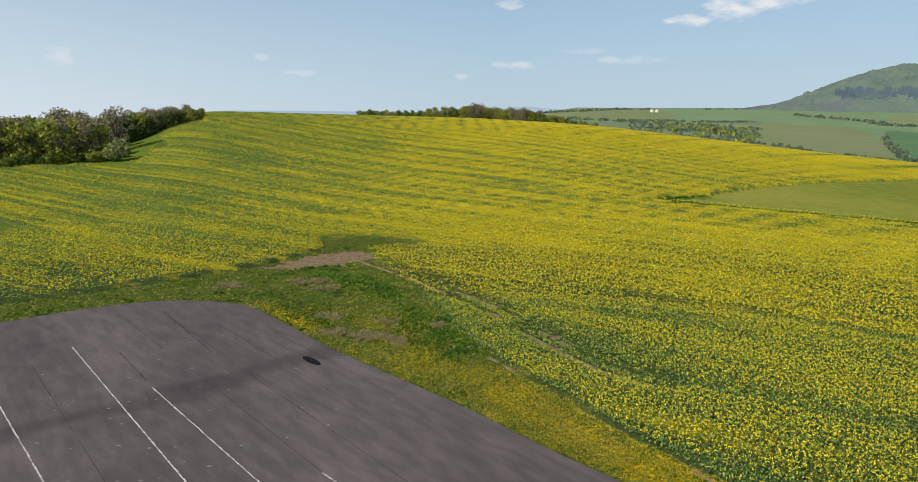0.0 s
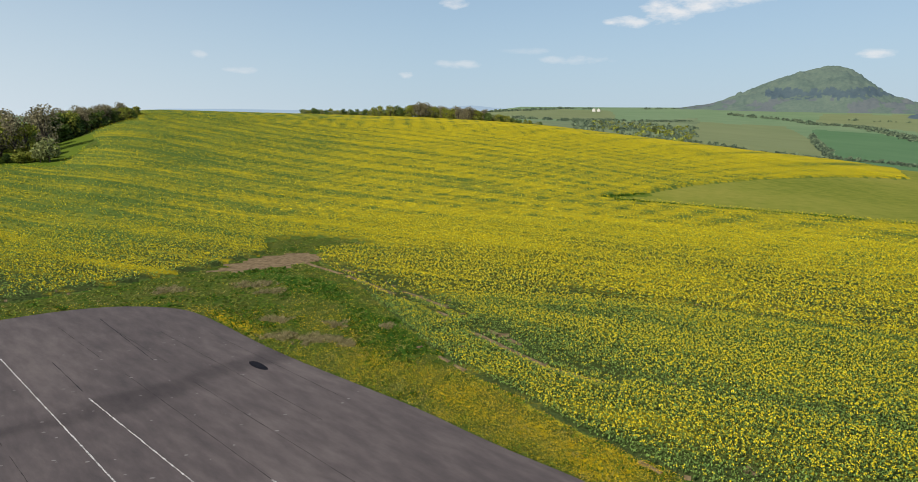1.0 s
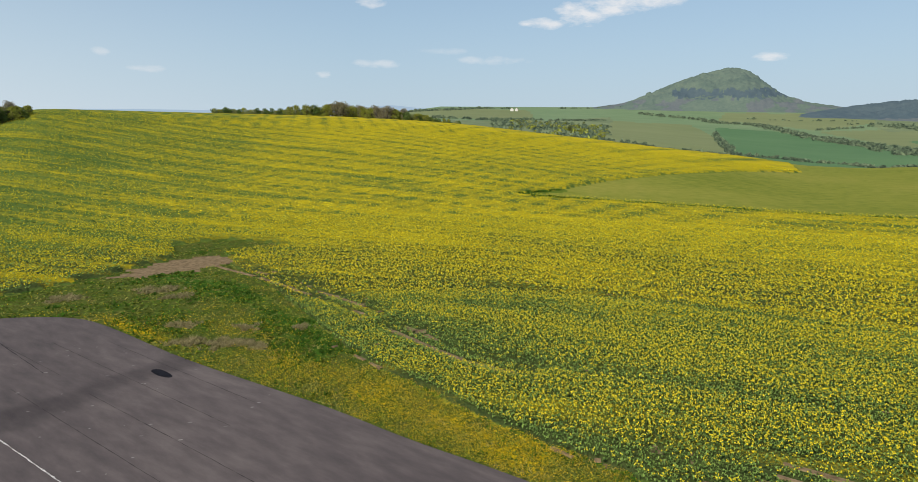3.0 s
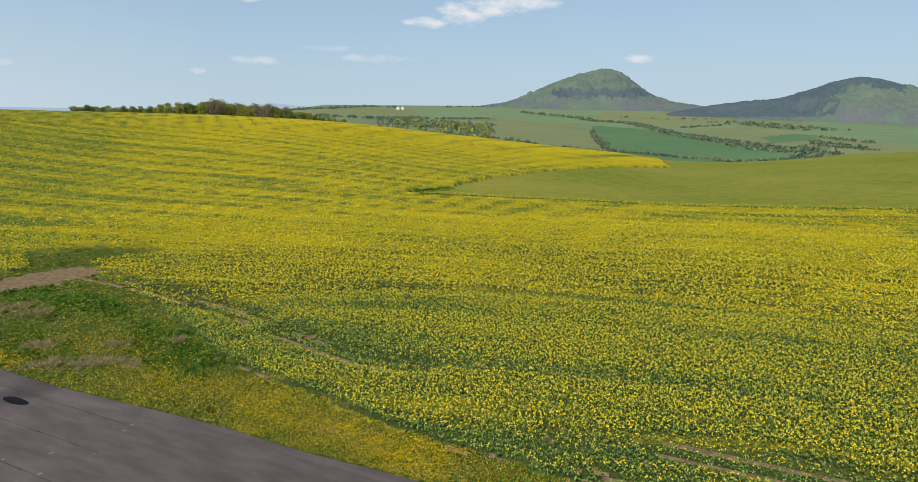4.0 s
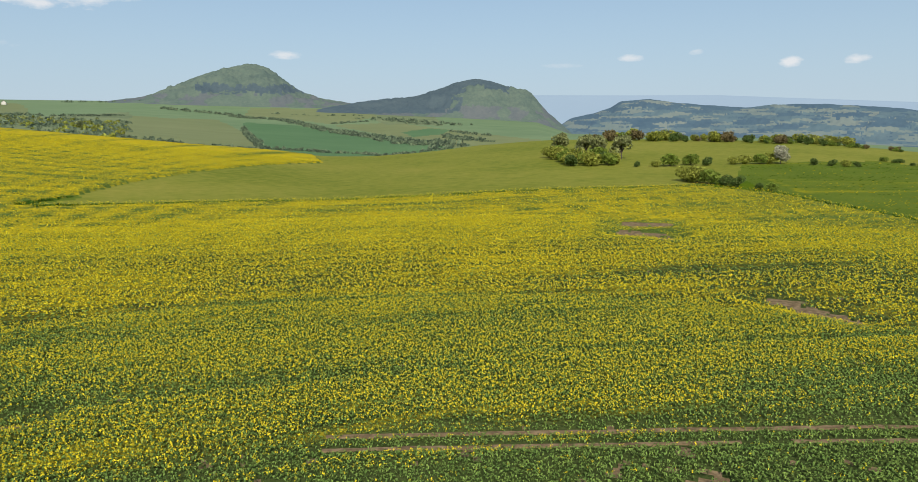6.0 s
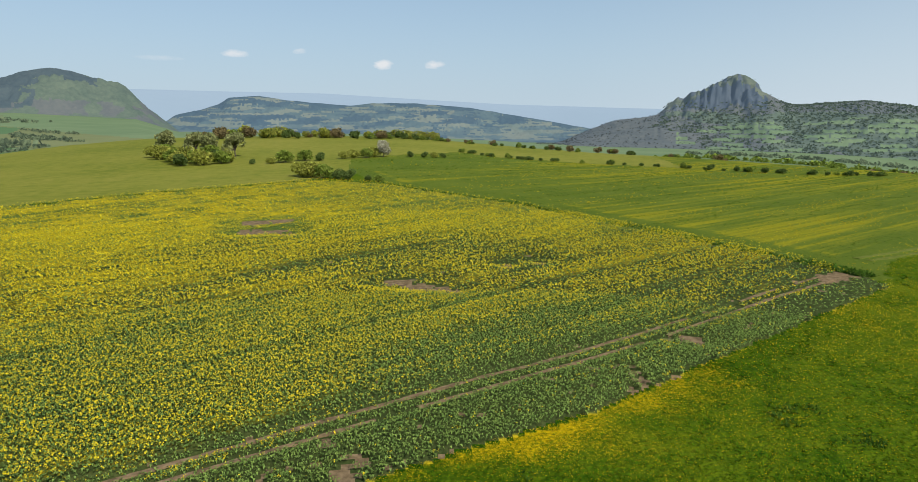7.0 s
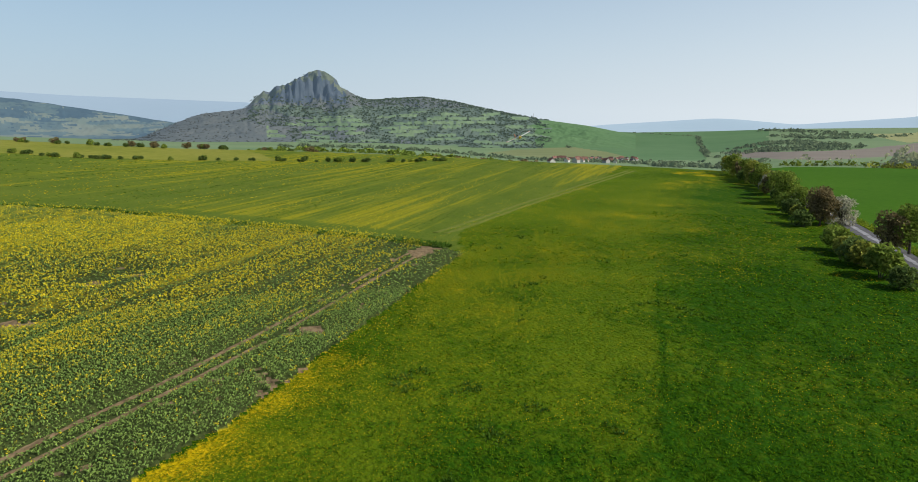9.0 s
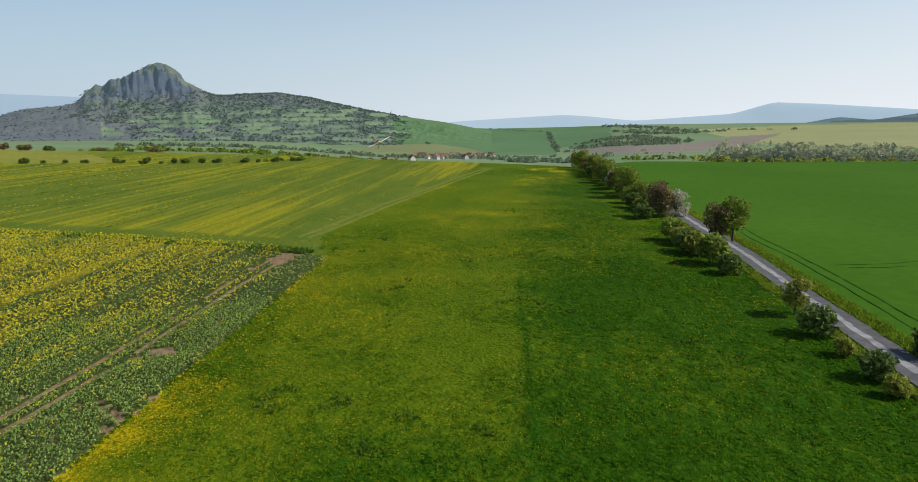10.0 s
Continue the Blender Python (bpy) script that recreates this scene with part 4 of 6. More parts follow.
# Horizon ridge and hills take their blue from emission, in place of haze.
blue = haze_glow_mat("haze_blue_ridge", (0.06, 0.07, 0.08), (0.29, 0.395, 0.505))
hill("backdrop_ridge", "mountain ridge on the horizon, glowing pale blue as painted haze", [(-60, 0.2), (-24, 0.4), (-20, 1.2), (-14, 1.3), (0, 1.3), (5.7, 1.95), (9, 1.6), (20, 1.5), (40, 1.7), (50, 2.2), (57.8, 2.4), (72.5, 2.2), (88.4, 1.25), (101, 0.8), (112, -0.2), (125, -1.0)], 4600, 200, -3, [blue], 1.0, 500, 0.8, category="mountain ridge")
pale_blue = haze_glow_mat("haze_pale_hills", (0.10, 0.12, 0.14), (0.31, 0.415, 0.50))
hill("backdrop_hills", "hills on the horizon, glowing pale blue as painted haze", [(122, -2), (131.6, -1.1), (140.2, -0.56), (142.2, -0.66), (146.1, -1.03), (150.7, -0.67), (153.8, -0.42), (156.7, 0.49), (160, 0.35), (166.2, -0.04), (180, -0.3)], 4600, 200, -3, [pale_blue], 1.0, 600, 0.5, category="hills")

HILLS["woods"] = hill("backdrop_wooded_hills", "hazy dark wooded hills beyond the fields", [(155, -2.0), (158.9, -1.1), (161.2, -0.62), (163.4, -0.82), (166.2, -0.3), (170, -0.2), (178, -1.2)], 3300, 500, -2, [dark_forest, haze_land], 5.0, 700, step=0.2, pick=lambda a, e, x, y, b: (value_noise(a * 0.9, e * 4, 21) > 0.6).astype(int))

# ---------------- growing things: shared builders ----------------
def cards(rng, centres, size, flat=0.0):
    """Leaf sprays: one small four-sided blade at each centre, turned at random."""
    n = len(centres)
    u = rng.normal(size=(n, 3))
    u /= np.linalg.norm(u, axis=1)[:, None]
    w = rng.normal(size=(n, 3))
    w[:, 2] *= 1 - flat
    v = np.cross(u, w)
    v /= np.linalg.norm(v, axis=1)[:, None] + 1e-9
    s = (size * rng.uniform(0.6, 1.3, n))[:, None]
    c = np.asarray(centres)
    verts = np.stack([c - u * s, c + v * s * 0.55, c + u * s, c - v * s * 0.55], 1).reshape(-1, 3)
    return verts, np.arange(4 * n).reshape(n, 4)


def lobes_points(rng, lobes, n):
    """Points in the outer shells of several rounded masses."""
    lobes = np.array(lobes)
    weight = lobes[:, 3] ** 2
    pick = rng.choice(len(lobes), n, p=weight / weight.sum())
    d = rng.normal(size=(n, 3))
    d /= np.linalg.norm(d, axis=1)[:, None]
    return lobes[pick, :3] + d * (lobes[pick, 3] * rng.uniform(0.55, 1.08, n) ** 0.7)[:, None] * np.array((1, 1, 0.85))


def stick(bm, a, b, ra, rb, sides=6):
    a, b = Vector(a), Vector(b)
    q = (b - a).to_track_quat("Z", "Y")
    ring = lambda p, r: [bm.verts.new(p + q @ Vector((r * math.cos(k * math.tau / sides), r * math.sin(k * math.tau / sides), 0))) for k in range(sides)]
    lo, hi = ring(a, ra), ring(b, rb)
    for k in range(sides):
        bm.faces.new((lo[k], lo[(k + 1) % sides], hi[(k + 1) % sides], hi[k]))
    bm.faces.new(hi)


bark = mat("bark", ((0.050, 0.040, 0.032), (0.120, 0.100, 0.080)), 3.0, 0.95, 0.02, 9)
LEAF = dict(
    olive=mat("olive_leaves", ((0.192, 0.218, 0.034), (0.345, 0.352, 0.070)), 0.6, 0.8, island=0.5),
    green=mat("green_leaves", ((0.124, 0.184, 0.028), (0.260, 0.322, 0.058)), 0.6, 0.8, island=0.5),
    dark=mat("dark_leaves", ((0.076, 0.122, 0.030), (0.160, 0.216, 0.058)), 0.6, 0.8, island=0.5),
    red=mat("reddish_young_leaves", ((0.140, 0.112, 0.050), (0.240, 0.190, 0.090)), 0.6, 0.8, island=0.5),
    white=mat("white_blossom", ((0.280, 0.275, 0.180), (0.560, 0.545, 0.420)), 0.7, 0.8, island=0.4),
    brown=mat("budding_twigs", ((0.190, 0.170, 0.100), (0.310, 0.272, 0.165)), 0.6, 0.9, island=0.5),
    pale=mat("pale_green_leaves", ((0.180, 0.205, 0.075), (0.320, 0.335, 0.140)), 0.6, 0.8, island=0.5),
    # The next four are far foliage; haze is added to them below as emission.
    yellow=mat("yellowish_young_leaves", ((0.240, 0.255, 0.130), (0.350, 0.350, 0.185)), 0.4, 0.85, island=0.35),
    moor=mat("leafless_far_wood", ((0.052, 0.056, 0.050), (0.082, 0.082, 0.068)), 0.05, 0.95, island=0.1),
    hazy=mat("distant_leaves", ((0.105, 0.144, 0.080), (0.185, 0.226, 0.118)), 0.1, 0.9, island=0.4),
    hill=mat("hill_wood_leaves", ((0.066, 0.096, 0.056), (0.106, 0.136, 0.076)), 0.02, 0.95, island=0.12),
)
for m in LEAF.values():
    thin(m, 0.4)


def tree(leaf, tall, wide, seed, clear=0.10, leaves=2600, size=0.25, label="", category="tree"):
    """A tapered trunk with limbs under an uneven, open crown."""
    rng, rnd = np.random.default_rng(seed), random.Random(seed)
    root = tagged(new("tree"), label, category)
    bm = bmesh.new()
    fork = tall * (clear + 0.15)
    lean = Vector((rnd.uniform(-0.05, 0.05) * tall, rnd.uniform(-0.05, 0.05) * tall, 0))
    stick(bm, (0, 0, -0.3), lean * 0.5 + Vector((0, 0, fork)), 0.030 * tall, 0.020 * tall, 7)
    stick(bm, lean * 0.5 + Vector((0, 0, fork)), lean + Vector((0, 0, tall * 0.8)), 0.020 * tall, 0.006 * tall)
    lobes = [(lean.x, lean.y, tall * 0.78, wide * 0.26)]
    for k in range(12):
        a = k * 2.4 + rnd.uniform(-0.4, 0.4)
        h = tall * rnd.uniform(clear + 0.14, 0.84)
        out = wide * 0.5 * rnd.uniform(0.35, 0.72) * (1.15 - 0.5 * h / tall)
        tip = Vector((math.cos(a) * out, math.sin(a) * out, h)) + lean * 0.7
        stick(bm, lean * 0.5 + Vector((0, 0, fork * rnd.uniform(0.7, 1.1))), tip, 0.012 * tall, 0.004 * tall, 5)
        lobes.append((*tip, wide * rnd.uniform(0.17, 0.27)))
    part("trunk", bm, bark, root)
    v, f = cards(rng, lobes_points(rng, lobes, leaves), size)
    crown = new("crown", mesh_from("crown", v, f, [LEAF[leaf]]))
    crown.parent = root
    return root


def bush(leaf, tall, wide, seed, leaves=900, size=0.26, label="", category="bush"):
    """A many-stemmed shrub, leafy to the ground."""
    rng, rnd = np.random.default_rng(seed), random.Random(seed)
    root = tagged(new("bush"), label, category)
    bm = bmesh.new()
    lobes = []
    for k in range(7):
        a = k * 2.4
        out = wide * 0.5 * rnd.uniform(0.15, 0.62)
        tip = Vector((math.cos(a) * out, math.sin(a) * out, tall * rnd.uniform(0.35, 0.78)))
        stick(bm, (math.cos(a) * 0.1, math.sin(a) * 0.1, -0.2), tip, 0.05, 0.02, 5)
        rad = min(tip.z * 0.95, wide * rnd.uniform(0.2, 0.3))
        lobes.append((*tip, rad))
    part("stems", bm, bark, root)
    v, f = cards(rng, lobes_points(rng, lobes, leaves), size)
    v[:, 2] = np.maximum(v[:, 2], -0.1)
    crown = new("foliage", mesh_from("foliage", v, f, [LEAF[leaf]]))
    crown.parent = root
    return root


def plant_at(proto, x, y, turn, scale=1.0, group=""):
    """Sets a copy of a tree or bush on the land."""
    m = pose(x, y, ground_z(x, y) - 0.05, 0, 0, turn) @ Matrix.Scale(scale, 4)
    if not proto.get("used"):
        proto["used"] = True
        proto.matrix_basis = m
        ob = proto
    else:
        s = proto.scale.copy()
        proto.scale = (1, 1, 1)
        ob = copy_thing(proto, m)
        proto.scale = s
    if group:
        tagged(ob, group=group)
    return ob


# ---------------- trees and bushes along the lane ----------------
T = dict(
    olive=tree("olive", 7.2, 5.8, 1, 0.0, label="olive-green fruit tree in young leaf beside the lane"),
    green=tree("green", 7.4, 6.0, 2, 0.0, label="broad leafy green tree beside the lane"),
    red=tree("red", 7.0, 5.6, 3, 0.0, label="reddish young-leaved fruit tree beside the lane"),
    white=tree("white", 6.6, 6.2, 4, 0.0, label="white-blossoming fruit tree beside the lane"),
    tall=tree("green", 7.8, 6.0, 6, 0.16, label="tall round-crowned tree with a bare trunk beside the lane"),
    small=tree("olive", 4.4, 3.6, 5, 0.22, leaves=1300, size=0.2, label="small round olive-green tree on the lane verge"),
)
B = dict(
    green=bush("green", 2.8, 4.0, 11, label="dense green bush on the lane verge"),
    dark=bush("dark", 3.0, 4.4, 12, label="dark green bush on the lane verge"),
    olive=bush("olive", 2.6, 3.6, 13, label="olive-green bush on the lane verge"),
)
LANE = "trees along the lane"
rnd = random.Random(77)
for kind, x, y, s in (("olive", 163, -197, 0.9), ("green", 157, -192, 1.0), ("olive", 152, -188, 0.9), ("red", 146, -183, 0.9), ("green", 141, -179, 0.95), ("olive", 135, -173, 1.05), ("red", 130, -169, 0.85), ("green", 125, -163, 1.0),
                      ("white", 119, -158, 0.75), ("olive", 121, -162, 0.8), ("red", 113, -152, 0.95), ("green", 107, -146, 0.95), ("green", 100, -140, 1.1), ("green", 92, -134, 0.75), ("red", 79, -119, 1.05), ("white", 77.5, -123, 0.9),
                      ("red", 83, -126, 1.0), ("tall", 56.5, -106, 1.02), ("red", 58.5, -104.5, 0.95), ("small", 33, -72.5, 1.0)):
    plant_at(T[kind], x, y, rnd.uniform(0, 360), s, LANE)
for kind, x, y, s in (("green", 95, -132, 1.3), ("dark", 90, -126, 1.2), ("olive", 87, -124, 1.0), ("dark", 80, -115.5, 1.1), ("green", 64, -99.5, 1.35), ("olive", 61, -97, 1.2), ("dark", 57, -93.5, 1.3), ("olive", 55.5, -92, 1.4), ("green", 51, -88, 1.5), ("dark", 46.5, -84, 1.0),
                      ("dark", 28.5, -67.5, 1.05), ("olive", 25, -63.5, 0.7), ("dark", 21, -59.5, 0.85), ("olive", 19, -57, 0.7), ("dark", 19.5, -68.5, 1.0), ("olive", 128, -167, 1.3), ("dark", 139, -176, 1.3), ("green", 149, -186, 1.2), ("olive", 116, -154, 1.2), ("dark", 104, -142, 1.2)):
    plant_at(B[kind], x, y, rnd.uniform(0, 360), s, "bushes along the lane")

# ---------------- bushes on the pasture ----------------
P = dict(
    olive=bush("olive", 4.6, 7.0, 21, 700, 0.48, "broad olive-green thorn bush on the pasture"),
    green=bush("green", 4.2, 6.4, 22, 700, 0.48, "dense green thorn bush on the pasture"),
    dark=bush("dark", 3.6, 5.2, 23, 600, 0.46, "dark green thorn bush on the pasture"),
    pale=tree("pale", 6.8, 6.4, 24, 0.12, 1000, 0.42, "pale green blossoming tree among pasture bushes"),
    white=tree("white", 6.6, 6.0, 25, 0.1, 1000, 0.42, "white-flowering hawthorn on the pasture"),
    low=bush("dark", 2.2, 6.0, 27, 420, 0.42, "low dark green thorn shrub across the field"),
    broad=bush("green", 2.8, 7.5, 28, 480, 0.44, "low spreading green thorn shrub across the field"),
    red=bush("red", 4.6, 6.6, 26, 600, 0.48, "reddish-brown budding bush on the pasture ridge"),
)
CLUMP = "bushes on the pasture"
for kind, x, y, s in (("olive", 284, 169, 1.0), ("olive", 276, 160, 1.1), ("green", 266, 150, 1.0), ("olive", 257, 143, 1.0), ("dark", 251, 138, 1.1), ("olive", 256, 131, 1.1), ("green", 262, 126, 1.0), ("dark", 270, 133, 1.1), ("pale", 300, 172, 1.4), ("pale", 290, 152, 1.4),
                      ("pale", 285, 143, 1.4), ("pale", 292, 134, 1.4), ("green", 280, 140, 1.2), ("dark", 302, 160, 1.2),
                      ("olive", 272, 148, 1.1), ("green", 262, 137, 1.0), ("olive", 281, 162, 1.0), ("olive", 268, 127, 0.9), ("green", 288, 165, 1.1), ("dark", 262, 113, 0.5), ("olive", 264, 106, 0.5), ("green", 270, 102, 1.0), ("green", 278, 96, 0.9), ("dark", 280, 90, 0.8), ("olive", 290, 82, 0.6), ("olive", 293, 78, 0.7), ("green", 296, 73, 0.8), ("white", 300, 66, 1.0), ("olive", 300, 70, 0.8),
                      ("dark", 304, 54, 0.6), ("dark", 305, 48, 0.6), ("olive", 307, 43, 0.5), ("dark", 309, 39, 0.5),
                      ("olive", 224, 78, 0.9), ("olive", 221, 74, 1.0), ("green", 219, 69, 0.9), ("dark", 218, 64, 0.75), ("dark", 216, 60, 0.8), ("dark", 212, 52, 0.5), ("green", 210, 48, 0.5)):
    plant_at(P[kind], x, y, rnd.uniform(0, 360), s * 1.2, CLUMP)
for k in range(100):
    u = k / 99
    az, r = 63 + 19 * u + rnd.uniform(-1.3, 1.3), 505 + rnd.uniform(-26, 6) - 40 * u
    if rnd.random() < 0.85:
        plant_at(P[rnd.choice(("red", "olive", "dark", "dark", "low", "broad"))], r * math.sin(radians(az)), r * math.cos(radians(az)), rnd.uniform(0, 360), rnd.uniform(0.55, 1.7) * (1.15 - 0.4 * u), "bushes on the pasture ridge")
for k in range(44):
    az = 82 + 26 * (math.floor(k / 4) + rnd.random() * 0.55) / 11 + rnd.uniform(-0.3, 0.3)
    r = 452 - 45 * (az - 82) / 26 + rnd.uniform(-4, 4)
    plant_at(P[rnd.choice(("low", "red", "low", "broad"))], r * math.sin(radians(az)), r * math.cos(radians(az)), rnd.uniform(0, 360), rnd.uniform(0.5, 0.95), "far pasture hedge")
ROWLINE = np.array([(352, 34), (335, 20), (328, 5), (326, -15), (322, -40), (305, -65), (290, -80), (278, -100), (266, -121), (262, -140)], float)
for k in range(64):
    u = min(0.999, (math.floor(k / 4) + rnd.random() * 0.75) / 16) * (len(ROWLINE) - 1)
    i = min(int(u), len(ROWLINE) - 2)
    x, y = ROWLINE[i] + (ROWLINE[i + 1] - ROWLINE[i]) * (u - i)
    if rnd.random() < (0.55 if k < 34 else 0.95):
        plant_at(P[rnd.choice(("low", "broad", "low", "dark"))], x + rnd.uniform(-1.5, 1.5), y + rnd.uniform(-1.5, 1.5), rnd.uniform(0, 360), rnd.uniform(0.35, 0.72), "row of shrubs across the field")

# ---------------- woods and hedge on the field's crest ----------------
W = dict(
    bare=tree("brown", 13.0, 9.0, 31, 0.05, 950, 0.36, "brownish budding woodland tree behind the crop"),
    olive=tree("olive", 11.0, 8.5, 32, 0.05, 520, 0.60, "olive-green woodland tree behind the crop"),
    dark=tree("dark", 10.0, 8.0, 33, 0.05, 500, 0.60, "dark green woodland tree behind the crop"),
    light=tree("pale", 8.5, 7.5, 34, 0.05, 500, 0.58, "pale yellow-green bushy tree at the wood's edge"),
)
for k in range(95):
    az = rnd.uniform(-45, -27.2)
    r = 268 + (-28 - az) * -1.0 + rnd.uniform(0, 60)
    plant_at(W[rnd.choice(("bare", "bare", "olive", "dark", "bare"))], r * math.sin(radians(az)), r * math.cos(radians(az)), rnd.uniform(0, 360), rnd.uniform(0.95, 1.45), "trees of the small wood")
for k in range(34):
    az = rnd.uniform(-45, -27.4)
    r = 264 + (-28 - az) * -1.0 + rnd.uniform(-3, 6)
    plant_at(P[rnd.choice(("dark", "dark", "green", "olive"))], r * math.sin(radians(az)), r * math.cos(radians(az)), rnd.uniform(0, 360), rnd.uniform(0.5, 1.1), "bushes at the wood's edge")
for az, r, s in ((-27.6, 258, 1.0), (-28.2, 260, 0.8)):
    plant_at(W["light"], r * math.sin(radians(az)), r * math.cos(radians(az)), rnd.uniform(0, 360), s, "trees of the small wood")
for k in range(54):
    u = k / 53
    az = -27.0 + 5.6 * u + rnd.uniform(-0.15, 0.15)
    r = 322 + 30 * u + rnd.uniform(-3, 14)
    plant_at(W[rnd.choice(("dark", "dark", "olive", "bare"))], r * math.sin(radians(az)), r * math.cos(radians(az)), rnd.uniform(0, 360), (1.30 - 0.86 * u ** 0.8) * rnd.uniform(0.8, 1.1), "trees of the small wood")
for k in range(150):
    az = -8.8 + 20.5 * k / 149
    r = 446 + rnd.uniform(0, 40)
    tall = np.interp(az, (-9, -4, -1, 4, 7, 10, 12), (0.45, 0.5, 0.75, 0.7, 0.65, 0.4, 0.3))
    plant_at(W[rnd.choice(("bare", "bare", "olive") if 0 < az < 7 else ("olive", "dark", "light"))], r * math.sin(radians(az)), r * math.cos(radians(az)), rnd.uniform(0, 360), tall * rnd.uniform(0.9, 1.3), "hedge trees behind the crop's crest")

# ---------------- the far country ----------------
def clumps(name, label, places, size, leaf, seed, blades=10, category="hedge", tall=1.0, card=0.42):
    """Far bushes and trees, too many to count: leafy heaps at x, y, z."""
    rng = np.random.default_rng(seed)
    p = np.asarray(places, float)
    n = len(p)
    s = size * rng.uniform(0.5, 1.35, n)
    q = np.repeat(p, blades, 0)
    d = rng.normal(size=(n * blades, 3))
    d /= np.linalg.norm(d, axis=1)[:, None]
    d[:, 2] = np.abs(d[:, 2]) * tall
    ss = np.repeat(s, blades)[:, None]
    v, f = cards(rng, q + d * ss * 0.55 * np.array((1, 1, 0.9)), np.repeat(s, blades) * card)
    return tagged(new(name, mesh_from(name, v, f, [LEAF[leaf]])), label, category, kind="stuff")


def along(line, step, spread, seed, gaps=0.1):
    """Places along a line of bearings and distances."""
    rng = random.Random(seed)
    out = []
    for (a0, r0), (a1, r1) in zip(line, line[1:]):
        p0, p1 = [(r * math.sin(radians(a)), r * math.cos(radians(a))) for a, r in ((a0, r0), (a1, r1))]
        n = max(1, int(math.hypot(p1[0] - p0[0], p1[1] - p0[1]) / step))
        for k in range(n):
            if rng.random() > gaps:
                u = (k + rng.random()) / n
                x, y = p0[0] + (p1[0] - p0[0]) * u + rng.uniform(-spread, spread), p0[1] + (p1[1] - p0[1]) * u + rng.uniform(-spread, spread)
                out.append((x, y, ground_z(x, y)))
    return out


def over(a0, a1, r0, r1, n, seed):
    """Places strewn over a stretch of country."""
    rng = random.Random(seed)
    out = []
    for _ in range(n):
        a, r = rng.uniform(a0, a1), rng.uniform(r0, r1)
        x, y = r * math.sin(radians(a)), r * math.cos(radians(a))
        out.append((x, y, ground_z(x, y)))
    return out


def dist_at(az, el):
    """How far off the land beyond the crest shows at a bearing and apparent height."""
    r = np.geomspace(480, 2600, 300)
    e = np.degrees(np.arctan2(terrain(r * math.sin(radians(az)), r * math.cos(radians(az))) - EYE, r))
    low = int(np.argmin(e[:90]))
    return float(r[low + int(np.argmax(e[low:] >= el))]) if (e[low:] >= el).any() else 2550.0


# Hedges of the far country: bearing and apparent height along each, spacing, spread and size.
HEDGES_WEST = [
    ([(32.9, 0.54), (36.1, 0.39), (38.5, -0.19), (40.5, -0.67), (44.2, -1.18), (47.0, -1.67), (50.9, -2.07)], 2.4, 20, 8), ([(33.0, -0.31), (33.7, -1.20), (34.3, -1.90)], 4, 3, 6),
    ([(20.5, -0.6), (24.5, -0.98), (27.0, -1.28), (29.6, -1.73), (33.7, -2.01), (38.2, -2.27), (42.5, -2.51), (45.3, -2.80), (47.5, -2.51), (50.9, -2.07)], 2.6, 3, 4.5),
    ([(6.0, 0.80), (13.4, 0.71), (17.4, 0.77), (19.9, 0.68), (24.2, 0.74)], 4, 9, 6), ([(34.6, 1.48), (37.0, 1.52)], 7, 5, 7), ([(37.8, 1.52), (40.6, 1.41)], 6, 5, 7), ([(40.2, 0.01), (43.3, 0.20)], 6, 4, 7),
]
HEDGES_MIDDLE = [
    ([(49.9, -0.99), (52.0, -1.42), (53.7, -1.62)], 4, 8, 6), ([(27.0, 1.29), (29.1, 1.04), (32.1, 0.74), (32.9, 0.54)], 6, 16, 9), ([(5, 1.40), (10.0, 1.50), (13.4, 1.70), (16.4, 1.66)], 10, 14, 11), ([(20, 1.7), (25.5, 1.76)], 12, 12, 9),
    ([(43.5, 0.4), (46.5, 0.3), (49.9, -0.1)], 3, 60, 9), ([(44.3, 0.9), (47, 0.8), (49.5, 0.6)], 4, 50, 9), ([(34.5, 0.9), (37.5, 0.75), (43, 0.7)], 14, 6, 7), ([(50.2, -0.6), (54, -1.05)], 12, 5, 6),
]
HEDGES_EAST = [
    ([(127.9, -2.76), (128.4, -3.10)], 5, 4, 7), ([(128.4, -2.55), (130.5, -2.3), (132.1, -2.03)], 4, 12, 9), ([(138.9, -1.99), (139.4, -3.14), (139.8, -3.73), (141.5, -3.68)], 13, 6, 8), ([(126, -1.3), (132.6, -1.54), (134.4, -1.81), (136.2, -1.93), (138.9, -2.04)], 16, 6, 7),
    ([(134.1, -4.17), (139.5, -4.11)], 5, 3, 4), ([(135.5, -4.6), (137.3, -4.55), (139.1, -4.54), (140.8, -4.6)], 2.5, 12, 5), ([(142.2, -2.96), (145.1, -2.4), (148.5, -2.6), (147.1, -2.99), (142.7, -3.15)], 3, 45, 9), ([(144.1, -1.5), (147.5, -1.62), (150.8, -1.92), (148.5, -2.1), (145.1, -1.89)], 5, 45, 10),
    ([(151, -2.0), (154, -1.7), (158, -1.6)], 14, 20, 9), ([(124, -3.0), (127.5, -2.85)], 3, 14, 8),
]
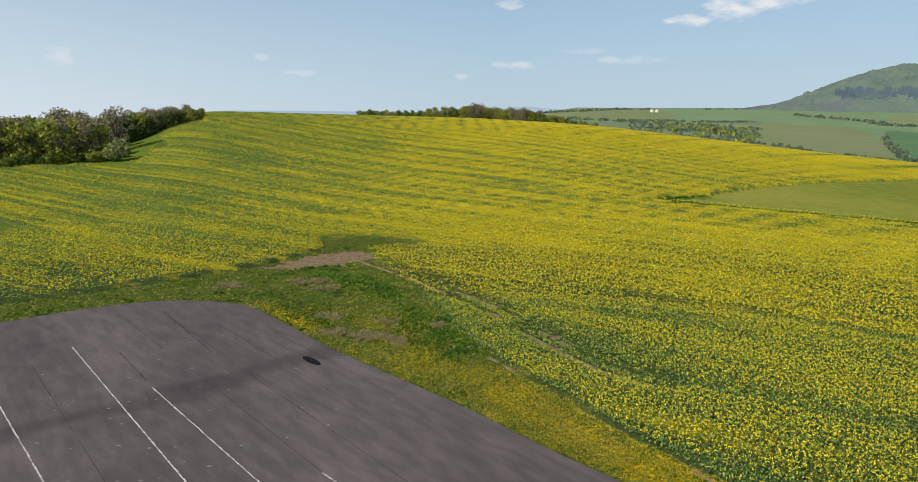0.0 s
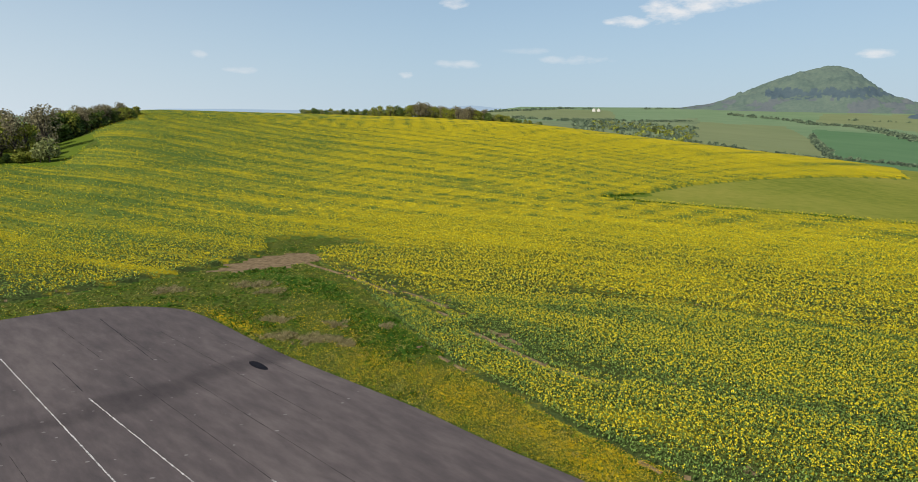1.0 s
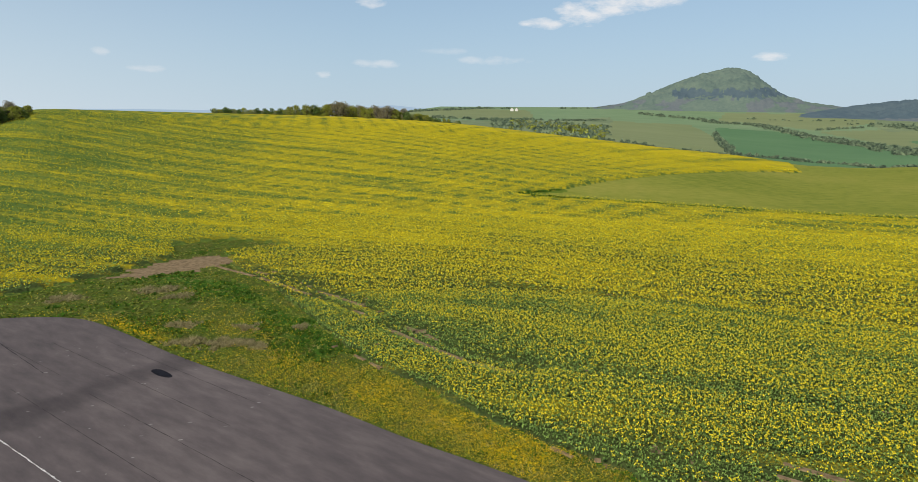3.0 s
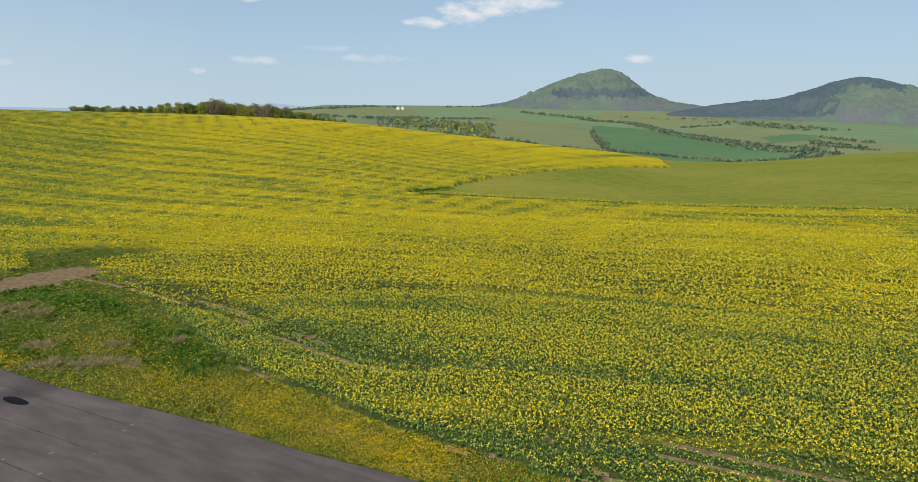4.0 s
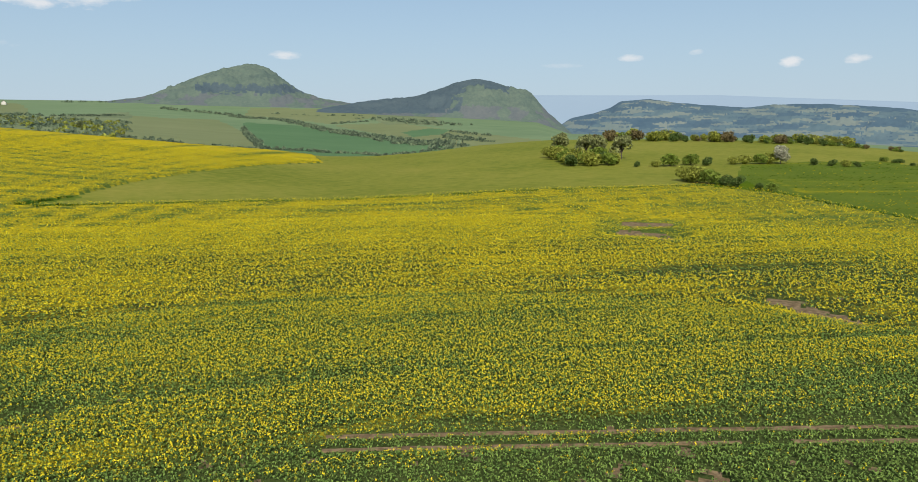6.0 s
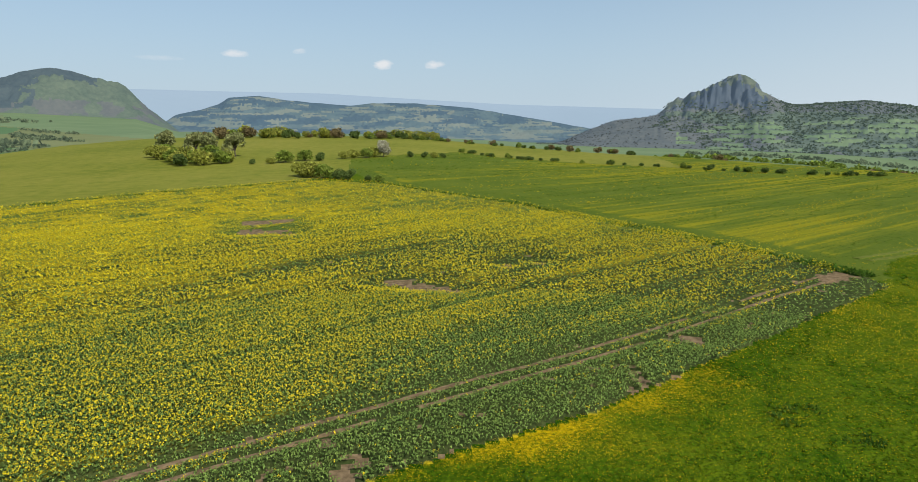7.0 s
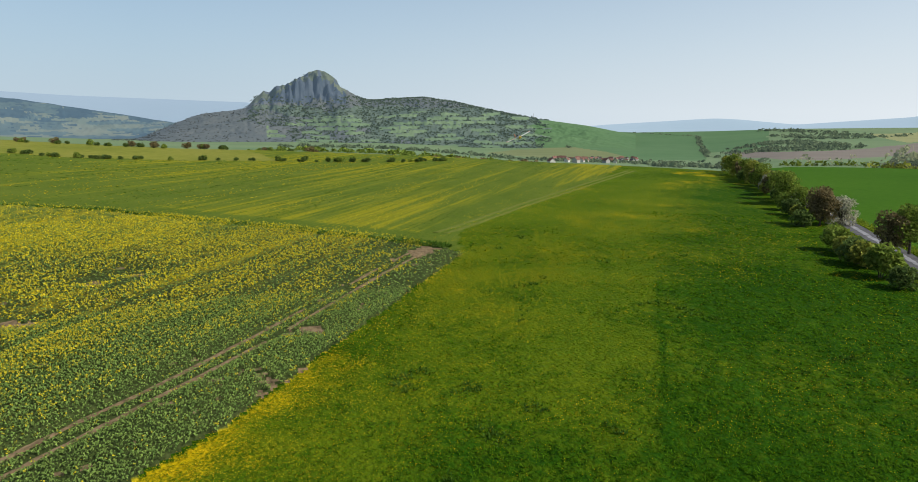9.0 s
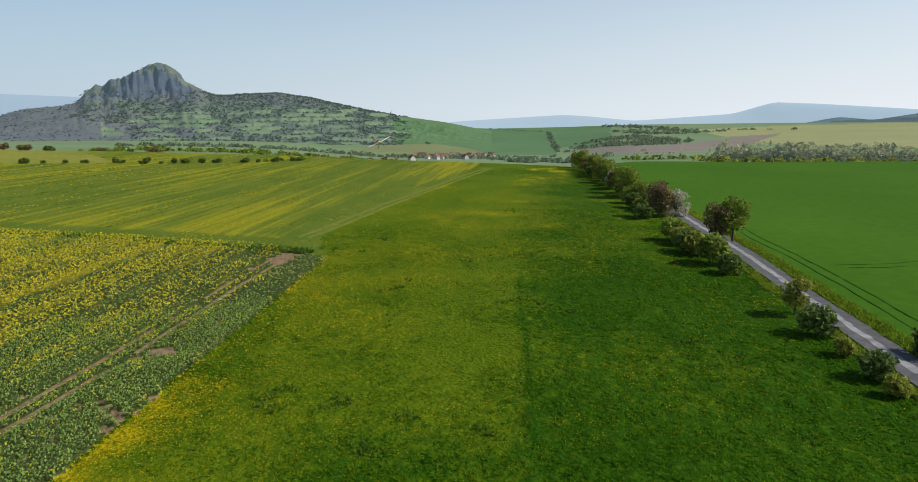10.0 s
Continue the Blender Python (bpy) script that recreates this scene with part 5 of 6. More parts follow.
HEDGES_NEAR = [
    ([(144.6, 480), (148.9, 487), (152, 506)], 5, 3, 5), ([(151, 480), (156, 470), (160, 480), (168, 520)], 3, 6, 6), ([(134, 700), (137, 720), (141, 700), (144, 660)], 4, 10, 7),
    ([(101, 620), (105, 640), (109.8, 600), (114, 560), (118, 480), (123, 400)], 2.6, 7, 6.0), ([(104, 900), (108, 1000), (113, 950), (118, 900), (123, 800)], 4, 20, 8), ([(112, 440), (117, 400), (121, 370), (125, 350)], 2.0, 6, 4.5),
]
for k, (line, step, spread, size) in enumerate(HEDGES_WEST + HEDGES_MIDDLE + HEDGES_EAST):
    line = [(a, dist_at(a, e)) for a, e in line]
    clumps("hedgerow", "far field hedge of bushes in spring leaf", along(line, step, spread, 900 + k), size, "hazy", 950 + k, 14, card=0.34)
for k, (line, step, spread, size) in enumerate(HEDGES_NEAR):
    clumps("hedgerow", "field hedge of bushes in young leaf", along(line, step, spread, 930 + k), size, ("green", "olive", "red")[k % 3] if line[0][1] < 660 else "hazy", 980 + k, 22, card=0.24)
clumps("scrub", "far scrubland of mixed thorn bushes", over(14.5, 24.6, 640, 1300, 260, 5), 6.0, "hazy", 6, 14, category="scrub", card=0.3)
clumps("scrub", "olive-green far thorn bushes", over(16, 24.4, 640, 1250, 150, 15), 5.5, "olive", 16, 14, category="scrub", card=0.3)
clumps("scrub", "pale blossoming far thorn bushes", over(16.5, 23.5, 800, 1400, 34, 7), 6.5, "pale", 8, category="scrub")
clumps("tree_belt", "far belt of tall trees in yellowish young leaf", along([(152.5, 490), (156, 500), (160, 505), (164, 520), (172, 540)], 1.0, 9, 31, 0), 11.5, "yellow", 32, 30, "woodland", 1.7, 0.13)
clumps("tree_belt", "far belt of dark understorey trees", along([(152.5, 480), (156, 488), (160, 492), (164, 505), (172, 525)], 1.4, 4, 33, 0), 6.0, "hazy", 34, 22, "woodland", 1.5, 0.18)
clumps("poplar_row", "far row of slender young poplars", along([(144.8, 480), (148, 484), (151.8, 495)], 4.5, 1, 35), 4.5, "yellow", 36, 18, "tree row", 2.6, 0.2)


def strew(key, n, size, leaf, seed, keep, name, label, blades=6):
    """Woodland on a hill's flank."""
    _, x, y, z, a, e = HILLS[key]
    rng = np.random.default_rng(seed)
    ids = np.flatnonzero(keep(a, e, x, y))
    ids = ids[rng.integers(0, len(ids), n)]
    places = np.stack([x[ids] + rng.uniform(-6, 6, n), y[ids] + rng.uniform(-6, 6, n), z[ids] - size * 0.1], 1)
    clumps(name, label, places, size, leaf, seed, blades, "woodland")


# Haze over far hedges and woods, painted as a faint glow of the leaves.
paint_haze(LEAF["hazy"], (0.022, 0.032, 0.034))
paint_haze(LEAF["yellow"], (0.040, 0.052, 0.055))
paint_haze(LEAF["hill"], (0.032, 0.048, 0.058))
paint_haze(LEAF["moor"], (0.040, 0.058, 0.076))
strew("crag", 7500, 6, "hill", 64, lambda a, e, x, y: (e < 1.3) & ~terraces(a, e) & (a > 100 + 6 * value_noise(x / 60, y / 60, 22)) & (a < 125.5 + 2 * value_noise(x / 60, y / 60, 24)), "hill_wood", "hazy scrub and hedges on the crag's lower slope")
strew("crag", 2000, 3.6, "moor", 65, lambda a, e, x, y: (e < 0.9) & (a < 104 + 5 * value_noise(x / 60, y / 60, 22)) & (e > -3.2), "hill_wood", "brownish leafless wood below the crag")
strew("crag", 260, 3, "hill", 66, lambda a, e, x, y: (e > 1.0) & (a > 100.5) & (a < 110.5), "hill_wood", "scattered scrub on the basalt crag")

# ---------------- village ----------------
walls = [mat("house_wall", ((c * 0.9, c * 0.86, c * 0.78), (c, c * 0.97, c * 0.9)), 0.5, 0.9) for c in (0.62, 0.44, 0.34)]
roofs = [mat("red_roof_tiles", ((0.150, 0.082, 0.066), (0.225, 0.125, 0.100)), 0.8, 0.85), mat("dark_roof", ((0.070, 0.065, 0.070), (0.120, 0.110, 0.110)), 0.8, 0.85)]
pane = mat("window_pane", ((0.02, 0.025, 0.03), (0.04, 0.045, 0.05)), 0.5, 0.1, spec=0.6)


def house(w, d, h, rise, wall_mat, roof_mat, label):
    """A gabled house with chimney and windows."""
    root = tagged(new("house"), label, "house")
    bm = bmesh.new()
    bmesh.ops.create_cube(bm, size=1, matrix=Matrix.Translation((0, 0, h / 2 - 0.5)) @ Matrix.Diagonal((w, d, h + 1, 1)))
    for x in (-w / 2, w / 2):
        bm.faces.new([bm.verts.new(p) for p in ((x, -d / 2, h), (x, d / 2, h), (x, 0, h + rise))])
    part("wall", bm, wall_mat, root)
    bm = bmesh.new()
    o = 0.45
    for s in (-1, 1):
        q = [(-w / 2 - o, s * (d / 2 + o), h - o * rise / (d / 2)), (w / 2 + o, s * (d / 2 + o), h - o * rise / (d / 2)), (w / 2 + o, 0, h + rise), (-w / 2 - o, 0, h + rise)]
        lo, hi = [bm.verts.new(p) for p in q], [bm.verts.new((p[0], p[1], p[2] + 0.22)) for p in q]
        bm.faces.new(lo), bm.faces.new(hi)
        for k in range(4):
            bm.faces.new((lo[k], lo[(k + 1) % 4], hi[(k + 1) % 4], hi[k]))
    bmesh.ops.recalc_face_normals(bm, faces=bm.faces)
    roof = part("roof", bm, roof_mat, root)
    bm = bmesh.new()
    bmesh.ops.create_cube(bm, size=1, matrix=Matrix.Translation((w * 0.2, d * 0.12, h + rise)) @ Matrix.Diagonal((0.6, 0.6, 1.8, 1)))
    part("chimney", bm, roofs[0], roof)
    for x in (-w * 0.3, 0, w * 0.3):
        for s in (-1, 1):
            bm = bmesh.new()
            bmesh.ops.create_cube(bm, size=1, matrix=Matrix.Translation((x, s * d / 2, h * 0.55)) @ Matrix.Diagonal((1.0, 0.12, 1.3, 1)))
            part("window", bm, pane, root)
    return root


HOUSES = [house(11, 8, 4.5, 3.6, walls[0], roofs[0], "white village house with a red tiled roof"), house(13, 8, 5.0, 3.8, walls[1], roofs[0], "cream village house with a red tiled roof"),
          house(10, 7, 4.0, 3.2, walls[0], roofs[1], "white village house with a dark roof"), house(15, 9, 5.0, 4.4, walls[2], roofs[0], "large ochre farmhouse with a red tiled roof")]
rnd = random.Random(41)
for k in range(46):
    u = k / 45
    az = 126.6 + 7.4 * u + rnd.uniform(-0.12, 0.12)
    r = dist_at(az, -4.46 + 0.42 * rnd.random() + 0.10 * u) + rnd.uniform(-25, 25)
    proto = HOUSES[k % 4]
    x, y = r * math.sin(radians(az)), r * math.cos(radians(az))
    m = pose(x, y, ground_z(x, y), 0, 0, rnd.uniform(0, 180)) @ Matrix.Scale(rnd.uniform(0.38, 0.6), 4)
    if k < 4:
        proto.matrix_basis = m
        tagged(proto, group="houses of the village")
    else:
        keep = proto.scale.copy()
        proto.scale = (1, 1, 1)
        tagged(copy_thing(proto, m), group="houses of the village")
        proto.scale = keep
clumps("village_trees", "garden trees between the village houses", along([(124.0, 660), (129, 720), (134.5, 840), (129, 860), (124.8, 800), (128, 640), (134, 700)], 3.0, 45, 43), 4.6, "hazy", 44, 16, "trees", card=0.28)

# ---------------- the crop and the meadow, plant by plant ----------------
flower = thin(mat("rape_flower", ((0.58, 0.475, 0.014), (0.73, 0.600, 0.026)), 2.0, 0.7, island=0.25), 0.2)
bud = thin(mat("rape_buds", ((0.290, 0.295, 0.022), (0.420, 0.400, 0.034)), 2.0, 0.75, island=0.3), 0.2)
stem = thin(mat("rape_leaves", ((0.104, 0.178, 0.040), (0.205, 0.288, 0.062)), 1.5, 0.8, island=0.6), 0.15)
rng = np.random.default_rng(2024)


def scatter(count, r0, r1, a0=-40.0, a1=170.0):
    """Places thinning with the square of the distance."""
    r = r0 * (r1 / r0) ** rng.random(count)
    a = np.radians(rng.uniform(a0, a1, count))
    return r * np.sin(a), r * np.cos(a), r


def ground_zone(x, y, r):
    return zone_at(x, y, r, np.degrees(np.arctan2(x, y)))


def drilled(r0, r1, row, gap):
    """Places in the drilled rows of the crop, some missing, between two distances from the start."""
    xs, cs = np.arange(-0.62 * r1, min(r1, 240.0), gap / 1.25), np.arange(-0.2 * r1, 1.25 * r1, row)
    x, c = (v.ravel() for v in np.meshgrid(xs, cs))
    x = x + rng.uniform(-0.36, 0.36, len(x)) * gap
    y = (c + rng.normal(size=len(x)) * 0.10 * row) / 0.80 + row_line(x)
    r, az = np.hypot(x, y), np.degrees(np.arctan2(x, y))
    ok = (r >= r0) & (r < r1) & (az > -38) & (az < 125)
    x, y, r = x[ok], y[ok], r[ok]
    ok = ground_zone(x, y, r) == ZONE.index("rape")
    ok &= (np.abs(track_at(x, y) - 0.95) > 0.42) | (rng.random(len(x)) < 0.2)
    ok &= (near_line(SOIL_EDGE, x, y) > 0.4) & (rng.random(len(x)) < 0.93)
    return x[ok], y[ok]


def rape_plants(r0, r1, row, gap, leaves, heads, bulk, petal):
    """Upright plants with broad drooping leaves; flower heads are tufts of small petals on those in bloom."""
    x, y = drilled(r0, r1, row, gap)
    n = len(x)
    bloom = bloom_at(x, y)
    base = np.stack([x, y, terrain(x, y)], 1)
    stand = np.clip(stand_at(x, y), 0.25, 1)
    top = (0.90 + 0.34 * rng.random(n) + 0.10 * bloom) * stand
    head = base + np.stack([rng.normal(size=n) * 0.06, rng.normal(size=n) * 0.06, top], 1)
    out, idx = [], []
    ang = rng.uniform(0, math.tau, n)
    up = np.array((0, 0, 1.0))
    for k in range(leaves):
        t = ang + k * 2.4
        d = np.stack([np.cos(t), np.sin(t), np.zeros(n)], 1)
        e = np.stack([-np.sin(t), np.cos(t), np.zeros(n)], 1)
        w = (0.14 * bulk * rng.uniform(0.7, 1.25, n) * (1.15 - 0.15 * k))[:, None]
        c = base + up * (top * (0.36 + 0.5 * (k + rng.random(n)) / leaves))[:, None]
        out.append(np.stack([c, c + d * w - e * w * 0.5 + up * 0.09, c + d * w * 1.8 - up * 0.07, c + d * w + e * w * 0.5 + up * 0.09], 1))
        idx.append(np.full(n, 1))
    inb = np.flatnonzero(rng.random(n) < np.clip(bloom * 2.0 - 0.12, 0.06, 0.99))
    inb = np.repeat(inb, 2 + rng.binomial(heads, np.clip(0.15 + 0.6 * bloom[inb], 0.1, 0.95)))
    m = len(inb)
    c = head[inb] + rng.normal(size=(m, 3)) * np.array((0.062, 0.062, 0.06)) * bulk
    t, tilt = rng.uniform(0, math.tau, m), rng.uniform(0.4, 1.2, m)
    d = np.stack([np.cos(t), np.sin(t), np.zeros(m)], 1)
    e = np.stack([-np.sin(t) * np.cos(tilt), np.cos(t) * np.cos(tilt), np.sin(tilt)], 1)
    w = (petal * bulk * rng.uniform(0.6, 1.4, m))[:, None]
    out.append(np.stack([c - d * w, c - e * w * 1.1, c + d * w, c + e * w * 1.2], 1))
    idx.append(np.where(rng.random(m) < 0.3, 2, 0))
    v = np.concatenate(out).reshape(-1, 3)
    f = np.arange(len(v)).reshape(-1, 4)
    return mesh_from("rape_plants", v, f, [flower, stem, bud], np.concatenate(idx))


for stretch in ((26, 82, 0.33, 0.28, 3, 8, 0.95, 0.046), (82, 150, 0.54, 0.44, 1, 7, 1.35, 0.050), (150, 370, 1.1, 0.95, 1, 4, 2.1, 0.043)):
    tagged(new("rape_plants", rape_plants(*stretch)), "flowering oilseed rape, yellow heads over green stems", "crop", kind="stuff")
blade = thin(mat("grass_blades", ((0.074, 0.130, 0.003), (0.150, 0.195, 0.005)), 0.4, 0.8, island=0.25, coarse=0.03), 0.5)
lush_blade = thin(mat("long_grass_blades", ((0.044, 0.130, 0.003), (0.096, 0.190, 0.006)), 0.4, 0.8, island=0.25, coarse=0.03), 0.5)
verge_blade = thin(mat("verge_blades", ((0.072, 0.150, 0.014), (0.165, 0.182, 0.028), (0.250, 0.215, 0.070)), 0.5, 0.8, island=0.5, coarse=0.2), 0.2)
dry_blade = thin(mat("dry_grass_blades", ((0.200, 0.176, 0.080), (0.370, 0.310, 0.160)), 0.8, 0.9, island=0.3), 0.4)
lane_blade = thin(mat("lane_grass_blades", ((0.130, 0.205, 0.012), (0.230, 0.285, 0.026)), 0.5, 0.8, island=0.35, coarse=0.05), 0.4)
dandelion = mat("dandelion_heads", ((0.55, 0.36, 0.006), (0.72, 0.50, 0.016)), 2.0, 0.7, island=0.2)


def tufts(count, r0, r1, wanted, tall, wide, blades, a0=-40.0, a1=170.0):
    x, y, r = scatter(count, r0, r1, a0, a1)
    ok = wanted(x, y, r)
    x, y, r = x[ok], y[ok], r[ok]
    n = len(x)
    base = np.stack([x, y, terrain(x, y)], 1)
    grow = np.clip(r / 45, 0.8, 3.0)
    out = []
    for k in range(blades):
        t = rng.uniform(0, math.tau, n)
        d = np.stack([np.cos(t), np.sin(t), np.zeros(n)], 1) * (wide * grow)[:, None]
        h = np.stack([rng.normal(size=n) * 0.13 * grow, rng.normal(size=n) * 0.13 * grow, tall * rng.uniform(0.5, 1.3, n)], 1)
        out.append(np.stack([base - d, base + d, base + d * 0.3 + h, base - d * 0.3 + h], 1))
    v = np.concatenate(out).reshape(-1, 3)
    return v, np.arange(len(v)).reshape(-1, 4)


def is_zone(*names):
    ids = [ZONE.index(n) for n in names]
    return lambda x, y, r: np.isin(ground_zone(x, y, r), ids) & ~inside(PAD, x, y) & (near_line(ROAD, x, y) > 2.0)


meadow_only = is_zone("meadow")
v, f = tufts(70000, 26, 130, lambda x, y, r: meadow_only(x, y, r) & (lush_at(x, y) < rng.random(len(x))), 0.08, 0.04, 2, 40, 170)
tagged(new("meadow_grass", mesh_from("meadow_grass", v, f, [blade])), "short yellow-green meadow grass", "grass", kind="stuff")
v, f = tufts(100000, 26, 150, lambda x, y, r: meadow_only(x, y, r) & (lush_at(x, y) > rng.random(len(x))), 0.15, 0.05, 2, 80, 170)
tagged(new("long_grass", mesh_from("long_grass", v, f, [lush_blade])), "long dark green meadow grass", "grass", kind="stuff")
v, f = tufts(80000, 30, 130, is_zone("verge", "straw"), 0.15, 0.05, 2, -40, 66)
tagged(new("verge_grass", mesh_from("verge_grass", v, f, [verge_blade])), "rough green verge grass beside the asphalt", "grass", kind="stuff")
v, f = tufts(200000, 55, 230, lambda x, y, r: (near_line(ROAD, x, y) < 4.2) & is_zone("verge", "wheat")(x, y, r) & (y < 20), 0.34, 0.05, 2, 105, 175)
tagged(new("lane_grass", mesh_from("lane_grass", v, f, [lane_blade])), "tall bright green grass along the lane's edges", "grass", kind="stuff")
weed = thin(mat("dark_verge_weeds", ((0.040, 0.104, 0.011), (0.092, 0.165, 0.020)), 0.5, 0.8, island=0.4), 0.4)
v, f = tufts(60000, 32, 125, lambda x, y, r: is_zone("verge")(x, y, r) & (value_noise(x / 3.2, y / 3.2, 91) + 0.45 * lush_at(x, y) + 0.5 * (rng.random(len(x)) - 0.5) > 0.67), 0.24, 0.08, 3, -40, 66)
tagged(new("verge_weeds", mesh_from("verge_weeds", v, f, [weed])), "dark green weed clumps in the rough verge", "weeds", kind="stuff")
v, f = tufts(60000, 28, 120, lambda x, y, r: meadow_only(x, y, r) & (value_noise(x / 2.6, y / 2.6, 97) + 0.5 * value_noise(x / 9, y / 9, 98) + 0.12 * (rng.random(len(x)) - 0.5) > 1.19), 0.24, 0.07, 3, 40, 170)
tagged(new("meadow_clumps", mesh_from("meadow_clumps", v, f, [weed])), "dark green clumps of coarse leaves in the meadow", "weeds", kind="stuff")
v, f = tufts(300000, 85, 270, lambda x, y, r: near_line(FAR_RIM, x, y) < 0.5 + 1.6 * value_noise(x / 5, y / 5, 92), 0.5, 0.10, 2, 15, 130)
tagged(new("rim_grass", mesh_from("rim_grass", v, f, [weed])), "dark rank grass along the crop's far edge", "grass", kind="stuff")
v, f = tufts(110000, 40, 120, is_zone("straw"), 0.28, 0.03, 3, -30, 8)
tagged(new("dry_grass", mesh_from("dry_grass", v, f, [dry_blade])), "tufts of tall dry straw-coloured grass", "grass", kind="stuff")


def flower_dots(count, r0, r1, a0, a1):
    x, y, r = scatter(count, r0, r1, a0, a1)
    ok = is_zone("meadow", "verge")(x, y, r) & (rng.random(count) < np.clip(bloom_at(x, y) * 1.9 - 0.12, 0.05, 0.97) * (1 - 0.65 * np.clip(lush_at(x, y), 0, 1)))
    x, y, r = x[ok], y[ok], r[ok]
    n = len(x)
    s = (0.021 * np.clip(r / 45, 0.8, 2.1) * rng.uniform(0.7, 1.3, n))[:, None]
    c = np.stack([x, y, terrain(x, y) + rng.uniform(0.14, 0.30, n)], 1)
    t = rng.uniform(0, math.tau, n)
    u = np.stack([np.cos(t), np.sin(t), rng.normal(size=n) * 0.4], 1) * s
    w = np.stack([-np.sin(t), np.cos(t), rng.normal(size=n) * 0.4], 1) * s
    v = np.stack([c - u, c - w, c + u, c + w], 1).reshape(-1, 3)
    return v, np.arange(len(v)).reshape(-1, 4)


v, f = flower_dots(900000, 26, 200, -40, 170)
near_v, near_f = flower_dots(300000, 30, 75, -10, 66)
v, f = np.concatenate([v, near_v]), np.concatenate([f, near_f + len(v)])
tagged(new("dandelions", mesh_from("dandelions", v, f, [dandelion])), "yellow dandelion heads scattered in the grass", "flowers", kind="stuff")


def row_weeds(count, r0, r1, a0, a1, golden):
    """Low leafy and flowering tufts standing in rows in the grass beyond the crop."""
    x, y, r = scatter(count, r0, r1, a0, a1)
    a, c = x * ROW.x + y * ROW.y, -x * ROW.y + y * ROW.x
    rows = 0.6 * value_noise(c / 1.7, a / 45, 81) + 0.4 * value_noise(c / 7.5, a / 90, 82)
    rows = rows if golden else 1 - rows
    ok = is_zone("grass")(x, y, r) & (rng.random(count) < np.clip((rows - 0.50) * 5, 0, 1) * (0.25 + 0.75 * smooth((np.degrees(np.arctan2(x, y)) - 76) / 24)))
    x, y, r = x[ok], y[ok], r[ok]
    n = len(x)
    s = (0.0009 * r * rng.uniform(0.6, 1.4, n))[:, None]
    along_row = np.array((ROW.x, ROW.y, 0)) * s * 1.8 + rng.normal(size=(n, 3)) * s * 0.4
    up = np.stack([rng.normal(size=n) * 0.4, rng.normal(size=n) * 0.4, np.ones(n)], 1) * s * 0.7
    b = np.stack([x, y, terrain(x, y) + 0.04], 1)
    v = np.stack([b - along_row, b - along_row * 0.2 + up * 0.6, b + along_row * 0.2 + up, b + along_row], 1).reshape(-1, 3)
    return v, np.arange(len(v)).reshape(-1, 4)


gold_weed = thin(mat("golden_weeds", ((0.230, 0.210, 0.018), (0.420, 0.350, 0.020)), 0.3, 0.8, island=0.3), 0.4)
green_weed = thin(mat("dark_green_weeds", ((0.050, 0.105, 0.012), (0.105, 0.155, 0.018)), 0.3, 0.8, island=0.3), 0.4)
v, f = row_weeds(50000, 100, 345, 66, 142, True)
tagged(new("field_weeds", mesh_from("field_weeds", v, f, [gold_weed])), "golden flowering weeds in rows on the green field", "weeds", kind="stuff")
v, f = row_weeds(70000, 100, 345, 66, 142, False)
tagged(new("field_grass", mesh_from("field_grass", v, f, [green_weed])), "dark green grass rows on the field", "grass", kind="stuff")

# ---------------- model aeroplane over the meadow ----------------
white_skin = mat("white_foam_skin", ((0.72, 0.72, 0.72), (0.82, 0.82, 0.81)), 2.0, 0.45, spec=0.4)
orange_skin = mat("orange_skin", ((0.62, 0.12, 0.02), (0.72, 0.17, 0.03)), 2.0, 0.45, spec=0.4)
yellow_skin = mat("yellow_skin", ((0.72, 0.48, 0.02), (0.78, 0.55, 0.03)), 2.0, 0.45, spec=0.4)
black_part = mat("black_plastic", ((0.015, 0.015, 0.016), (0.03, 0.03, 0.03)), 3.0, 0.5, spec=0.4)


def tube(bm, stations, sides=12):
    """A body lofted through stations of x, half width, half height, middle height."""
    rings = [[bm.verts.new((x, w * math.cos(k * math.tau / sides), m + h * math.sin(k * math.tau / sides))) for k in range(sides)] for x, w, h, m in stations]
    for a, b in zip(rings, rings[1:]):
        for k in range(sides):
            bm.faces.new((a[k], a[(k + 1) % sides], b[(k + 1) % sides], b[k]))
    bm.faces.new(rings[0]), bm.faces.new(rings[-1])
    bmesh.ops.recalc_face_normals(bm, faces=bm.faces)


def blade_wing(bm, root, tip, chord0, chord1, thick):
    """A tapered lifting surface from root to tip, with a rounded nose and a thin tail."""
    section = ((0, 0), (0.06, 0.5), (0.3, 0.62), (0.65, 0.35), (1, 0.02), (0.65, -0.2), (0.3, -0.3), (0.06, -0.35))
    root, tip = Vector(root), Vector(tip)
    axis = (tip - root).normalized()
    lift = Vector((1, 0, 0)).cross(axis)
    rings = [[bm.verts.new(p + Vector((-u * c, 0, 0)) + lift * (v * thick)) for u, v in section] for p, c in ((root, chord0), (tip, chord1))]
    for k in range(8):
        bm.faces.new((rings[0][k], rings[0][(k + 1) % 8], rings[1][(k + 1) % 8], rings[1][k]))
    bm.faces.new(rings[0]), bm.faces.new(rings[1])
    bmesh.ops.recalc_face_normals(bm, faces=bm.faces)


